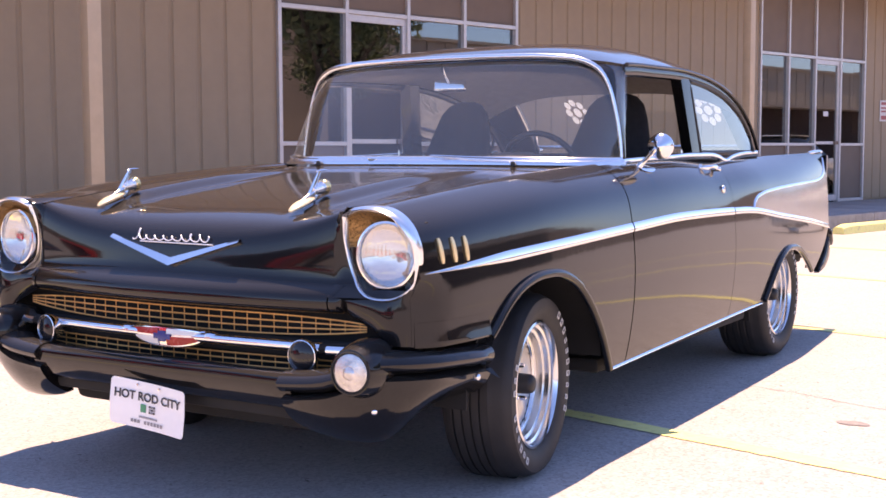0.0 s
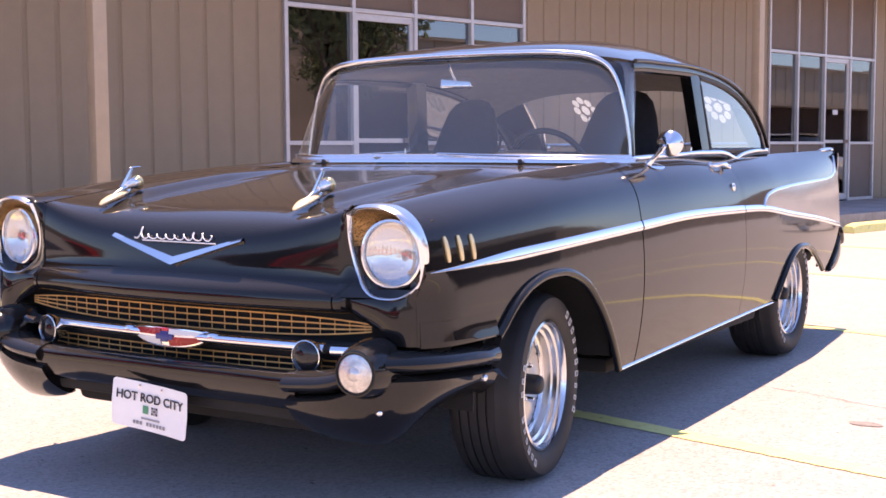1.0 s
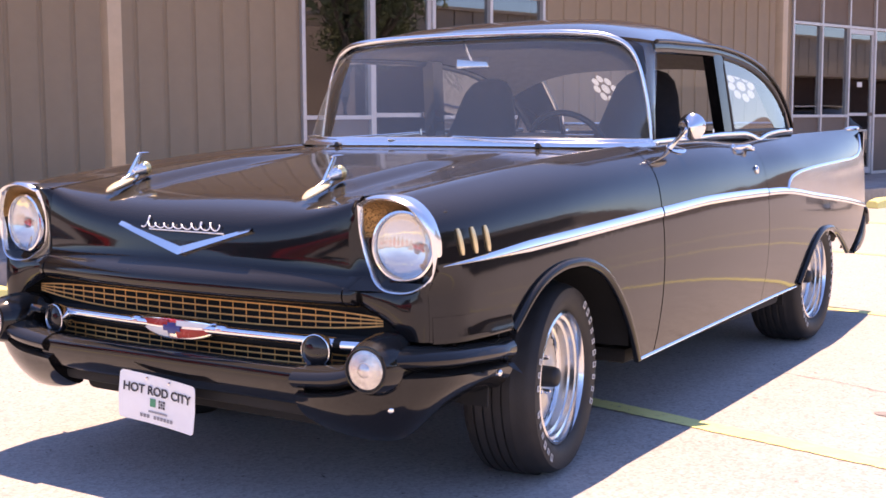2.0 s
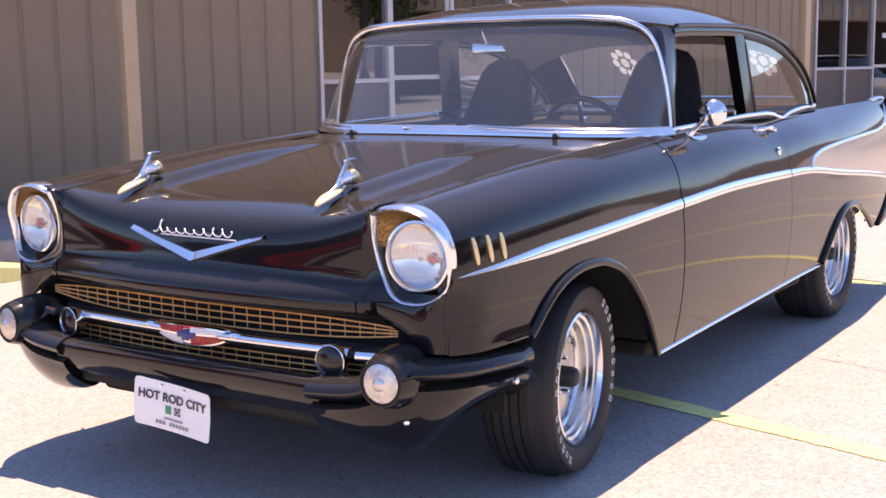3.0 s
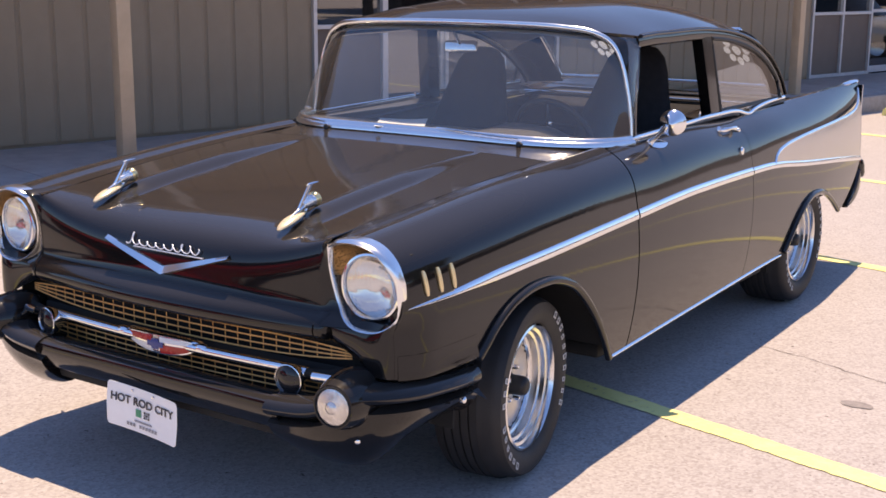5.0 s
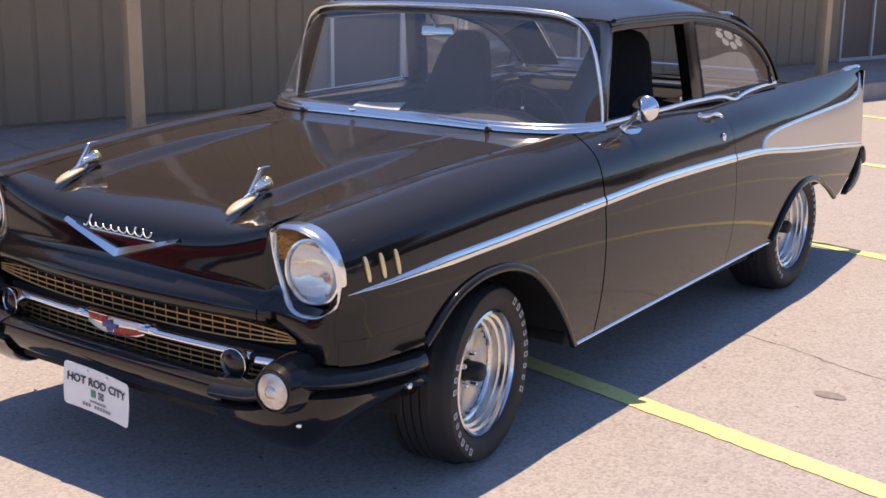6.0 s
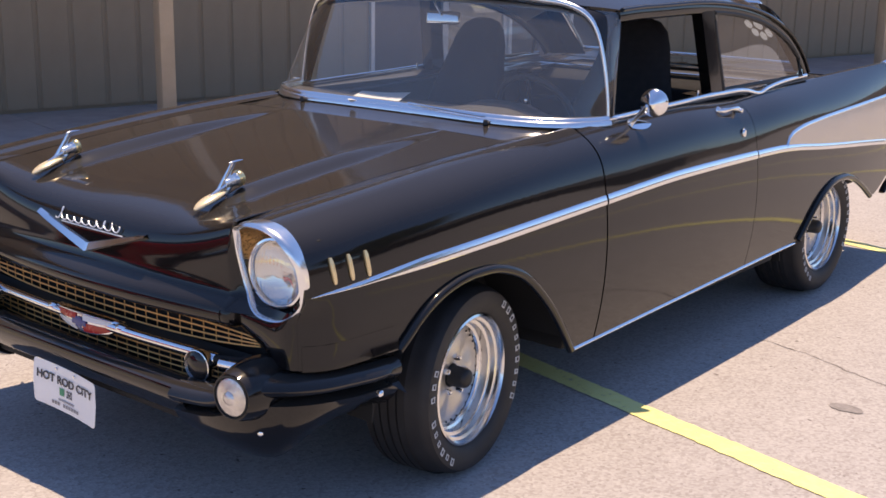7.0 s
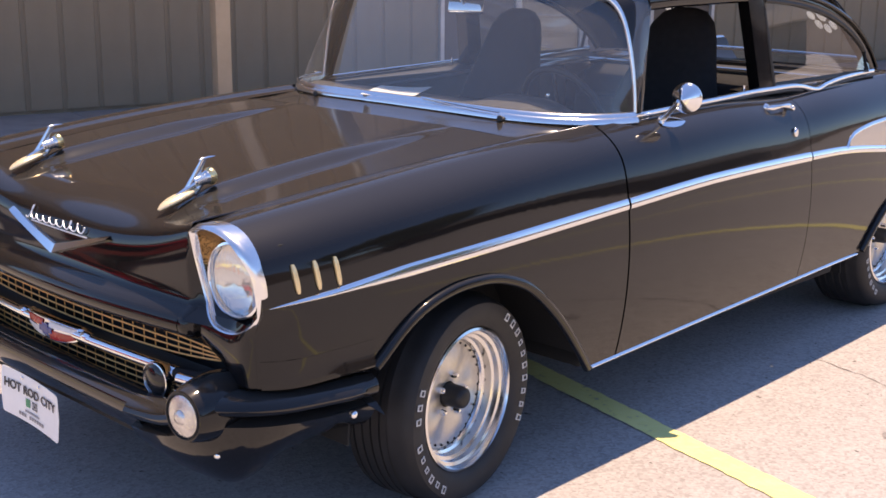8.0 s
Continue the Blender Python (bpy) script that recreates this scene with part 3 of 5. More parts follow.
BELT = [(0.90, 1.052), (1.2, 1.060), (1.5, 1.067), (1.78, 1.074), (1.98, 1.074), (2.10, 1.066), (2.18, 1.050), (2.235, 1.044), (2.29, 1.056), (2.38, 1.068), (2.55, 1.079), (2.76, 1.083)]
for sg in SIDES:
    pts = [Vector((sg * (0.803 - 0.03 * max(0, p.y - 2.2)), p.y, p.z)) for p in spline([(0, a, b) for a, b in BELT], 60)]
    part("belt_moulding", tube(pts, 0.0125, 10, flat=(0.9, 0.95)), CHROME, car)
    # inner sill shelf under the windows closes the door top
    rows = [[Vector((sg * x, p.y, p.z - 0.012 - 0.03 * (0.80 - x) / 0.12)) for x in (0.80, 0.76, 0.68)] for p in pts]
    part("window_ledge", thick(grid(rows), 0.008), VINYL, car)
    # door handle, lock
    x = side_x(1.75, 1.015)
    h = part("door_handle", tube(spline([(sg * (x + 0.010), 1.728, 1.016), (sg * (x + 0.024), 1.755, 1.018), (sg * (x + 0.036), 1.80, 1.022), (sg * (x + 0.036), 1.85, 1.018), (sg * (x + 0.014), 1.888, 1.012)], 16), [0.004, 0.0085, 0.0105, 0.0105, 0.009, 0.0075, 0.0068, 0.0066, 0.007, 0.008, 0.009, 0.0095, 0.0095, 0.009, 0.008, 0.007, 0.005], 10, flat=(0.8, 1.0)), CHROME, car, "chrome door handle")
    part("push_button", turned([(0.0, 0.050), (0.008, 0.048), (0.0105, 0.043), (0.0105, 0.0)], 16, Matrix.Translation((sg * x, 1.868, 1.008)) @ Matrix.Rotation(radians(90 * sg), 4, "Y")), CHROME, h)
    part("handle_base", turned([(0.0, 0.012), (0.012, 0.012), (0.018, 0.0)], 16, Matrix.Translation((sg * (x - 0.004), 1.742, 1.016)) @ Matrix.Rotation(radians(90 * sg), 4, "Y")), CHROME, h)
    x = side_x(1.86, 0.915)
    part("door_lock", turned([(0.0, 0.012), (0.010, 0.010), (0.013, 0.004), (0.013, 0.0)], 16, Matrix.Translation((sg * x, 1.86, 0.915)) @ Matrix.Rotation(radians(90 * sg), 4, "Y") @ Matrix.Diagonal((1.5, 0.9, 1, 1))), CHROME, car)
# round door mirror
x = side_x(1.02, 1.03)
mir = part("door_mirror", tube(spline([(x - 0.006, 1.066, 1.026), (x + 0.018, 1.066, 1.048), (0.910, 1.052, 1.104)], 12), [0.016, 0.0145, 0.0125, 0.011, 0.010, 0.0095, 0.009, 0.009, 0.009, 0.009, 0.010, 0.0105, 0.009], 12), CHROME, car, "round chrome door mirror")
aim = Matrix.Translation((0.919, 1.085, 1.113)) @ Vector((-0.26, 0.96, 0.06)).to_track_quat("Z", "Y").to_matrix().to_4x4()
part("mirror_shell", turned([(0.0, -0.044), (0.005, -0.043), (0.020, -0.030), (0.040, -0.0125), (0.050, -0.003), (0.0535, 0.004), (0.0530, 0.009), (0.050, 0.011)], 40, aim), CHROME, mir)
part("mirror_glass", turned([(0.050, 0.0105), (0.0, 0.0105)], 40, aim), CHROME, mir)
rows = []
for k in range(13):
    u = k / 12
    h = 0.017 * math.sin(math.pi * (0.06 + 0.90 * u)) ** 0.7
    y = 1.040 + 0.135 * u
    rows.append([Vector((side_x(y, 1.022 + h * c) + 0.009 * d, y, 1.022 + h * c)) for c, d in ((-1, -0.3), (-0.8, 0.6), (0, 1.0), (0.8, 0.6), (1, -0.3))])
part("mirror_foot", grid(rows), CHROME, mir)

# fin cap, tail lamp and rear bumper
for sg in SIDES:
    part("fin_cap", tube(spline([(sg * 0.778, 3.80, 1.076), (sg * 0.779, 3.95, 1.082), (sg * 0.780, 4.055, 1.083)], 10), [0.010, 0.015, 0.018, 0.020, 0.021, 0.022, 0.022, 0.022, 0.022, 0.021, 0.016], 10, flat=(1.1, 0.6)), CHROME, car)
    bm = grid([[Vector((sg * (0.745 + 0.08 * i / 6), 4.06 + 0.018 * math.sin(math.pi * i / 6), 0.64 + 0.42 * j / 8)) for j in range(9)] for i in range(7)])
    part("tail_trim", thick(bm, 0.004), CHROME, car)
    bm = turned([(0.0, 0.05), (0.03, 0.045), (0.048, 0.025), (0.05, 0.0)], 24, Matrix.Translation((sg * 0.79, 4.06, 0.60)) @ Matrix.Rotation(radians(-90), 4, "X"))
    part("tail_lamp", bm, make_plain("red_lens", (0.35, 0.01, 0.01), 0.12), car, "red tail lamp lens")
    # dark pan between the cut-away tail and the bumper
    upper = spline([(0, 3.675, 0.398), (0, 3.80, 0.478), (0, 3.93, 0.548), (0, 4.055, 0.625)], 12)
    lower = spline([(0, 3.690, 0.392), (0, 3.765, 0.438), (0, 3.90, 0.430), (0, 4.075, 0.520)], 12)
    part("gravel_pan", thick(grid([[Vector((sg * (0.832 - 0.03 * w * w), a.y + (b.y - a.y) * w, a.z + (b.z - a.z) * w)) for w in (0, 0.35, 0.7, 1)] for a, b in zip(upper, lower)]), 0.004), UNDER, car, "dark pan behind the rear wheel")
LOW, HIGH = table((3.82, 0.352), (3.90, 0.357), (3.98, 0.375), (4.07, 0.410), (4.13, 0.438), (4.25, 0.45)), table((3.82, 0.360), (3.87, 0.405), (3.96, 0.455), (4.03, 0.525), (4.08, 0.580), (4.25, 0.585))
path = spline([(0.838, 3.825), (0.843, 3.90), (0.842, 3.99), (0.832, 4.085), (0.800, 4.145), (0.70, 4.175), (0.35, 4.19), (0, 4.19)], 32)
path = [(p.x, p.y) for p in path] + [(-p.x, p.y) for p in path[-2::-1]]
rows = []
for i, (x, y) in enumerate(path):
    a, b = path[max(0, i - 1)], path[min(len(path) - 1, i + 1)]
    nx, ny = (b[1] - a[1]), -(b[0] - a[0])
    ln = math.hypot(nx, ny)
    nx, ny = nx / ln, ny / ln
    # the wrapped end narrows to a low hooked tip
    low, high = LOW(y), HIGH(y)
    prof = ((-0.020, 1.0), (-0.004, 1.0), (0.010, 0.93), (0.015, 0.75), (0.013, 0.50), (0.015, 0.32), (0.008, 0.10), (-0.004, 0.0), (-0.020, 0.0))
    rows.append([Vector((x + nx * d, y + ny * d, low + (high - low) * v)) for d, v in prof])
bumper = part("rear_bumper", thick(grid(rows), 0.006), PAINT, car, "black painted rear bumper")
for sg in SIDES:
    # faceted guard on the bumper's corner
    rows = []
    for z, g in ((0.497, 0.4), (0.504, 0.85), (0.525, 1.0), (0.575, 0.95), (0.605, 0.75), (0.612, 0.4)):
        rows.append([Vector((sg * (0.822 + dx * g), 4.105 + 0.012 * (0.55 - z) / 0.05 + dy * g, z)) for dx, dy in ((0.018, -0.045), (0.034, -0.020), (0.030, 0.030), (0.008, 0.052), (-0.035, 0.056), (-0.040, -0.045))])
    part("bumper_guard", grid(rows, close_v=True), PAINT, bumper, "black corner guard")

# ---------------------------------------------------------------- glass house
def roof_edge(u):
    a = abs(u)
    y = HEADER(a * RAILX(0.88))
    return Vector((u * RAILX(y), y, RAILZ(y) + (ROOFC(y) - RAILZ(y)) * (1 - a**3.4)))


def base_edge(u):
    x = u * 0.812
    return Vector((x, BASE_Y(abs(x)), 1.068 - 0.006 * abs(u) ** 3))


US = linspace(-1, 1, 60)
rows = []
for k in range(15):
    v = k / 14
    row = []
    for u in US:
        a, b = base_edge(u), roof_edge(u) + Vector((0, 0.004, -0.012))
        p = a.lerp(b, v)
        p += Vector((0.012 * u, -0.022 * (1 - abs(u)), 0.008)) * math.sin(math.pi * v)
        row.append(p)
    rows.append(row)
ws = part("windshield", grid(rows), DUSTY_GLASS, car, "curved wraparound windshield glass")
ws.visible_shadow = False
frame_pts = [base_edge(u) + Vector((0, -0.004, -0.004)) for u in linspace(-1.0, 1.0, 60)]
rows = []
for i, p in enumerate(frame_pts):
    d = (frame_pts[min(i + 1, 60)] - frame_pts[max(i - 1, 0)]).normalized()
    n = Vector((d.y, -d.x, 0)).normalized()
    rows.append([p + n * a + Vector((0, 0, b)) for a, b in ((-0.016, -0.006), (-0.014, 0.008), (-0.007, 0.012), (0.000, 0.011), (0.007, 0.006), (0.0095, 0.0), (0.011, -0.002), (0.014, -0.0025), (0.019, -0.006), (0.023, -0.012), (0.025, -0.022))])
part("windshield_base_trim", grid(rows), WORN_CHROME, car, "two-step bright windshield base trim")
for sg in SIDES:
    trim = spline([(0.808, 0.945, 1.066), (0.802, 0.948, 1.12), (0.780, 0.950, 1.25), (0.748, 0.950, 1.36), (0.708, 0.942, 1.425), (0.64, 0.922, 1.463), (0.52, 0.892, 1.481), (0.30, 0.876, 1.489), (0.0, 0.871, 1.492)], 72)
    trim = [Vector((sg * p.x, p.y, p.z)) for p in trim]
    part("windshield_trim", tube(trim, [0.0066 + 0.0032 * min(1, max(0, (p.z - 1.36) / 0.09)) for p in trim], 12, flat=(1.0, 1.2)), WORN_CHROME, car)
    foot_p, head_p = Vector((sg * 0.812, 0.985, 1.05)), Vector((sg * 0.757, 1.085, 1.438))
    rows = []
    for k in range(33):
        p = trim[k]
        q = foot_p.lerp(head_p, min(1, max(0, (p.z - 1.05) / 0.39)))
        if k > 26:
            q = q.lerp(roof_edge(sg * 0.97) + Vector((0, 0.05, 0.004)), (k - 26) / 6)
        rows.append([p.lerp(q, j / 5) + Vector((sg * 0.006 * math.sin(math.pi * j / 5), 0, 0)) for j in range(6)])
    part("windshield_post", thick(grid(rows), 0.012), PAINT, car)
    # drip rail, door frame, centre post, quarter frame
    rail = [Vector((sg * (RAILX(y) + 0.006), y, RAILZ(y))) for y in linspace(1.07, 2.82, 60)]
    part("drip_rail", tube(rail, 0.009, 8, flat=(1.2, 0.9)), PAINT, car)
    part("window_header", tube([Vector((sg * (RAILX(y) - 0.008), y, RAILZ(y) - 0.026)) for y in linspace(1.06, 2.80, 60)], 0.024, 8, flat=(0.6, 1.0)), PAINT, car)
    for y0, y1, name in ((1.795, 1.715, "centre_post"),):
        pts = [Vector((sg * (0.798 + (0.762 - 0.798) * k / 10), y0 + 0.045 + (y1 + 0.045 - y0 - 0.045) * k / 10, 1.06 + (1.435 - 1.06) * k / 10)) for k in range(11)]
        rows = [[p + Vector((sg * dx, dy, 0)) for dx, dy in ((0.004, -0.060), (0.006, -0.02), (0.006, 0.05), (-0.02, 0.055), (-0.05, 0.04), (-0.05, -0.05))] for p in pts]
        part(name, grid(rows, close_v=True), PAINT, car)
    q = [Vector((sg * (0.799 + (0.763 - 0.799) * k / 8), 1.885 - 0.075 * k / 8, 1.075 + 0.345 * k / 8)) for k in range(9)]
    curve = [Vector((sg * (RAILX(y) - 0.002), y, RAILZ(y) - 0.040)) for y in linspace(1.83, 2.70, 30)]
    floor_pts = [Vector((sg * 0.79, y, 1.085)) for y in linspace(2.70, 1.885, 16)]
    part("quarter_seal", tube(q + curve + floor_pts, 0.010, 8), TRIM_BLACK, car)
    rows = []
    for y in linspace(1.84, 2.74, 24):
        top = RAILZ(y) - 0.035
        lo = 1.07
        yb = y + 0.06 * (1 - (y - 1.84) / 0.9)
        rows.append([Vector((sg * (0.792 + (RAILX(y) - 0.004 - 0.792) * k / 6), yb + (y - yb) * k / 6, lo + max(0.005, top - lo) * k / 6)) for k in range(7)])
    g = part("quarter_window", grid(rows), SIDE_GLASS, car)
    g.visible_shadow = False
rows = [[Vector((u * (0.60 + 0.03 * v), 2.585 + 0.42 * v + 0.05 * (1 - u * u) * v, 1.425 - 0.345 * v + 0.02 * math.sin(math.pi * v))) for u in linspace(-1, 1, 20)] for v in linspace(0, 1, 12)]
rw = part("rear_window", grid(rows), GLASS, car)
rw.visible_shadow = False
part("rear_window_trim", tube([rows[0][i] for i in range(21)] + [rows[i][20] for i in range(12)] + [rows[11][20 - i] for i in range(21)] + [rows[11 - i][0] for i in range(12)], 0.010, 8, caps=False), CHROME, car)

# ---------------------------------------------------------------- headlamps
def make_lens():
    """Fluted clear glass: sees through, with a broken mirror image."""
    m = Mat("fluted_lens", grey(1))
    m.n.remove(m.b)
    wave = m.node("ShaderNodeTexWave", Scale=24.0, Distortion=2.0)
    m.l.new(m.coords(), wave.inputs["Vector"])
    bump = m.node("ShaderNodeBump", Strength=0.25, Distance=0.004)
    m.l.new(wave.outputs["Fac"], bump.inputs["Height"])
    clear = m.node("ShaderNodeBsdfTransparent", Color=(0.96, 0.97, 0.97, 1))
    shine = m.node("ShaderNodeBsdfGlossy", Roughness=0.06)
    m.l.new(bump.outputs[0], shine.inputs["Normal"])
    mixer = m.n.new("ShaderNodeMixShader")
    mixer.inputs[0].default_value = 0.20
    milk = m.node("ShaderNodeBsdfDiffuse", Color=(0.85, 0.84, 0.83, 1))
    both = m.n.new("ShaderNodeMixShader")
    both.inputs[0].default_value = 0.10
    m.l.new(shine.outputs[0], both.inputs[1])
    m.l.new(milk.outputs[0], both.inputs[2])
    m.l.new(clear.outputs[0], mixer.inputs[1])
    m.l.new(both.outputs[0], mixer.inputs[2])
    m.l.new(mixer.outputs[0], m.n["Material Output"].inputs[0])
    return m.m


def make_mesh_gold():
    m = Mat("pierced_gold", (0.55, 0.34, 0.14), 0.35, 0.9)
    v = m.node("ShaderNodeTexVoronoi", Scale=210.0)
    m.l.new(m.coords(), v.inputs["Vector"])
    m.colour(m.ramp(v.outputs["Distance"], [(0.28, (0.012, 0.009, 0.006)), (0.42, (0.34, 0.20, 0.085))]))
    m.bump(v.outputs["Distance"], 0.6, 0.003)
    return m.m


LENS, MESH_GOLD = make_lens(), make_mesh_gold()
_r = Mat("rippled_reflector", (0.72, 0.71, 0.69), 0.11, 1.0)
_r.bump(_r.noise(16, 2), 0.5, 0.006)
REFLECTOR = _r.m
BEZEL = [(0.672, 0.916), (0.715, 0.935), (0.775, 0.942), (0.845, 0.928), (0.893, 0.893), (0.918, 0.855), (0.926, 0.815), (0.920, 0.765), (0.902, 0.706), (0.860, 0.674), (0.800, 0.664), (0.742, 0.674), (0.698, 0.710), (0.672, 0.775), (0.664, 0.850)]


def bezel_y(x, z, k=0.0):
    """How far forward the lamp surround stands: the brow leans out over the lamp."""
    return -0.740 - 0.022 * max(0, (0.72 - z) / 0.05) - 0.045 * max(0, (z - 0.70) / 0.24) ** 1.6 + 0.045 * max(0, (0.72 - x) / 0.09) ** 2 * 0.4 + k


def lamp_band(p):
    """Width of the bright band: thin below, wide over the brow and outside."""
    return 0.007 + 0.009 * min(1, max(0, (p.z - 0.84) / 0.07)) + 0.014 * min(1, max(0, (p.x - 0.86) / 0.05)) * min(1, max(0, (p.z - 0.72) / 0.08))


def headlamp(sg):
    n = len(BEZEL)
    ring = spline([(x, 0, z) for x, z in BEZEL + BEZEL[:1]], 90)[:-1]
    cx, cz = 0.800, 0.796
    rows = []
    for p in ring:
        d = Vector((cx - p.x, 0, cz - p.z)).normalized()
        y = bezel_y(p.x, p.z)
        wide = lamp_band(p)
        rows.append([Vector((sg * q.x, q.y, q.z)) for q in (
            Vector((p.x, y + 0.030 + 0.03 * max(0, (p.z - 0.85) / 0.09), p.z)), Vector((p.x, y + 0.020, p.z)), p + d * 0.0012 + Vector((0, y + 0.013, 0)), p + d * 0.0035 + Vector((0, y + 0.007, 0)), p + d * 0.0075 + Vector((0, y + 0.0025, 0)), p + d * wide * 0.6 + Vector((0, y - 0.001, 0)), p + d * wide + Vector((0, y + 0.006, 0)), p + d * (wide + 0.003) + Vector((0, y + 0.022, 0)))])
    lamp = part("headlamp", grid(rows, close_u=True), WORN_CHROME, car, "round headlamp in a chrome surround")
    # bowl between the surround and the lamp
    rows, dark = [], []
    for p in ring:
        d = Vector((cx - p.x, 0, cz - p.z))
        L = d.length
        d.normalize()
        wide = lamp_band(p) + 0.001
        y = bezel_y(p.x, p.z) + 0.018
        a = p + d * wide + Vector((0, y, 0))
        b = Vector((cx, 0, cz)) - d * 0.100 + Vector((0, -0.715, 0))
        rows.append([Vector((sg * q.x, q.y, q.z)) for q in (a, a.lerp(b, 0.5) + Vector((0, 0.008, 0)), b)])
    upper = [i for i, p in enumerate(ring) if p.z > 0.815]
    seq = sorted(upper, key=lambda i: math.atan2(ring[i].z - 0.8, ring[i].x - 0.8))
    part("lamp_grille", grid([rows[i] for i in seq]), MESH_GOLD, lamp, "pierced gold mesh beside the lamp")
    lower = [i for i, p in enumerate(ring) if p.z <= 0.825]
    seq = sorted(lower, key=lambda i: (math.atan2(ring[i].z - 0.8, ring[i].x - 0.8) + 3 * math.pi / 2 - 0.3) % math.tau)
    part("lamp_bowl", grid([rows[i] for i in seq]), PAINT, lamp)
    m = Matrix.Translation((sg * cx, -0.715, cz)) @ Matrix.Rotation(radians(90), 4, "X") @ Matrix.Rotation(radians(5 * sg), 4, "Y")
    part("lamp_ring", turned([(0.101, -0.012), (0.103, 0.006), (0.100, 0.014), (0.094, 0.016), (0.091, 0.012), (0.090, -0.004)], 56, m), CHROME, lamp)
    part("reflector", turned([(0.090 * k / 14, -0.030 * (1 - (k / 14) ** 2)) for k in range(14, -1, -1)], 48, m), REFLECTOR, lamp)
    part("lens", turned([(0.091, 0.008), (0.085, 0.018), (0.065, 0.028), (0.035, 0.034), (0.0, 0.036)], 56, m), LENS, lamp)


for sg in SIDES:
    headlamp(sg)


# ---------------------------------------------------------------- hood ornaments and badges
def ornament(sg):
    x = sg * 0.42
    # the low bright boat at the front
    body = spline([(x, -0.692, 0.912), (x, -0.675, 0.921), (x, -0.64, 0.934), (x, -0.605, 0.944), (x, -0.575, 0.951), (x, -0.560, 0.954)], 28)
    rad = [0.002 + 0.0135 * math.sin(math.pi * min(1, (i / 28) ** 0.85 * 0.97 + 0.03)) ** 0.8 for i in range(29)]
    o = part("hood_ornament", tube(body, rad, 18, flat=(1.5, 0.66)), WARM_CHROME, car, "gilt and chrome rocket-shaped hood ornament")
    aim = Matrix.Translation((x, -0.548, 0.979)) @ Vector((0, 1, 0.20)).to_track_quat("Z", "Y").to_matrix().to_4x4()
    # ribbed neck that flares into the jet
    prof = [(0.0, -0.030), (0.011, -0.030)]
    for k in range(5):
        prof += [(0.0140 + 0.0010 * k, -0.027 + 0.0075 * k), (0.0140 + 0.0010 * k, -0.0235 + 0.0075 * k), (0.0112 + 0.0009 * k, -0.0222 + 0.0075 * k)]
    prof += [(0.0190, 0.012), (0.0200, 0.020), (0.0, 0.020)]
    part("jet", turned(prof, 32, aim), WORN_CHROME, o, "ribbed chrome jet")
    part("jet_ring", turned([(0.0, 0.018), (0.0205, 0.018), (0.0240, 0.022), (0.0250, 0.030), (0.0238, 0.036), (0.0205, 0.038), (0.0180, 0.033), (0.0150, 0.026), (0.0, 0.024)], 32, aim), BRIGHT_GOLD, o, "gold ring")
    part("spear", tube(spline([(x, -0.640, 0.942), (x, -0.61, 0.954), (x, -0.58, 0.966), (x, -0.555, 0.976)], 10), [0.002, 0.003, 0.004, 0.005, 0.006, 0.0068, 0.0075, 0.008, 0.0085, 0.009, 0.009], 14), CHROME, o)
    part("pylon", tube(spline([(x, -0.575, 0.942), (x, -0.560, 0.955), (x, -0.550, 0.968)], 6), 0.006, 10, flat=(0.7, 1.3)), CHROME, o)
    # slim raked fin with a small flat cap
    rows = []
    for k in range(6):
        u = k / 5
        f = (-0.612 + 0.062 * u, 0.954 + 0.080 * u)
        b = (f[0] + 0.034 - 0.014 * u, f[1] + 0.004 * (1 - u))
        w = 0.0048 - 0.0022 * u
        pts = [(f, 0.0008), ((f[0] * 0.7 + b[0] * 0.3, f[1] * 0.7 + b[1] * 0.3), w), ((f[0] * 0.3 + b[0] * 0.7, f[1] * 0.3 + b[1] * 0.7), w), (b, 0.0010)]
        rows.append([Vector((x + h, y, z)) for (y, z), h in pts] + [Vector((x - h, y, z)) for (y, z), h in pts[::-1]])
    part("fin", grid(rows, close_v=True), CHROME, o)
    part("fin_tip", tube([(x, -0.556, 1.0335), (x, -0.545, 1.0365), (x, -0.522, 1.0380), (x, -0.502, 1.0385)], [0.0025, 0.0055, 0.0055, 0.0025], 10, flat=(1.1, 0.55)), CHROME, o)


for sg in SIDES:
    ornament(sg)


LAMP_LEFT = table((0.645, 0.790), (0.662, 0.772), (0.676, 0.745), (0.71, 0.701), (0.775, 0.675), (0.85, 0.668), (0.916, 0.676), (0.94, 0.70))
_face = [p for p in NOSE if p.z > 0.730 and p.y < -0.5]
FACE_Y = table(*[(p.z, p.y) for p in _face])


def hood_front(x, z, out=0.0):
    """The point of the hood's face at a given x and height."""
    p = Vector((0, FACE_Y(z), z))
    q = hood_point(x / (HOODX(p.y) - 0.004), p)
    return Vector((x, q.y - out, z))


for sg in SIDES:
    edge = [hood_point(1.0, p) for p in NOSE if p.y < -0.58 and p.z > 0.655]
    rows = []
    for e in edge:
        xo = LAMP_LEFT(e.z)
        yo = min(e.y + 0.03, bezel_y(xo, e.z) + 0.010)
        row = []
        for k in range(9):
            u = k / 8
            row.append(Vector((sg * (e.x + (xo - e.x) * u), e.y + (yo - e.y) * (3 * u * u - 2 * u**3) - 0.001, e.z)))
        rows.append(row)
    panel("lamp_fillet", rows, t=0.003)
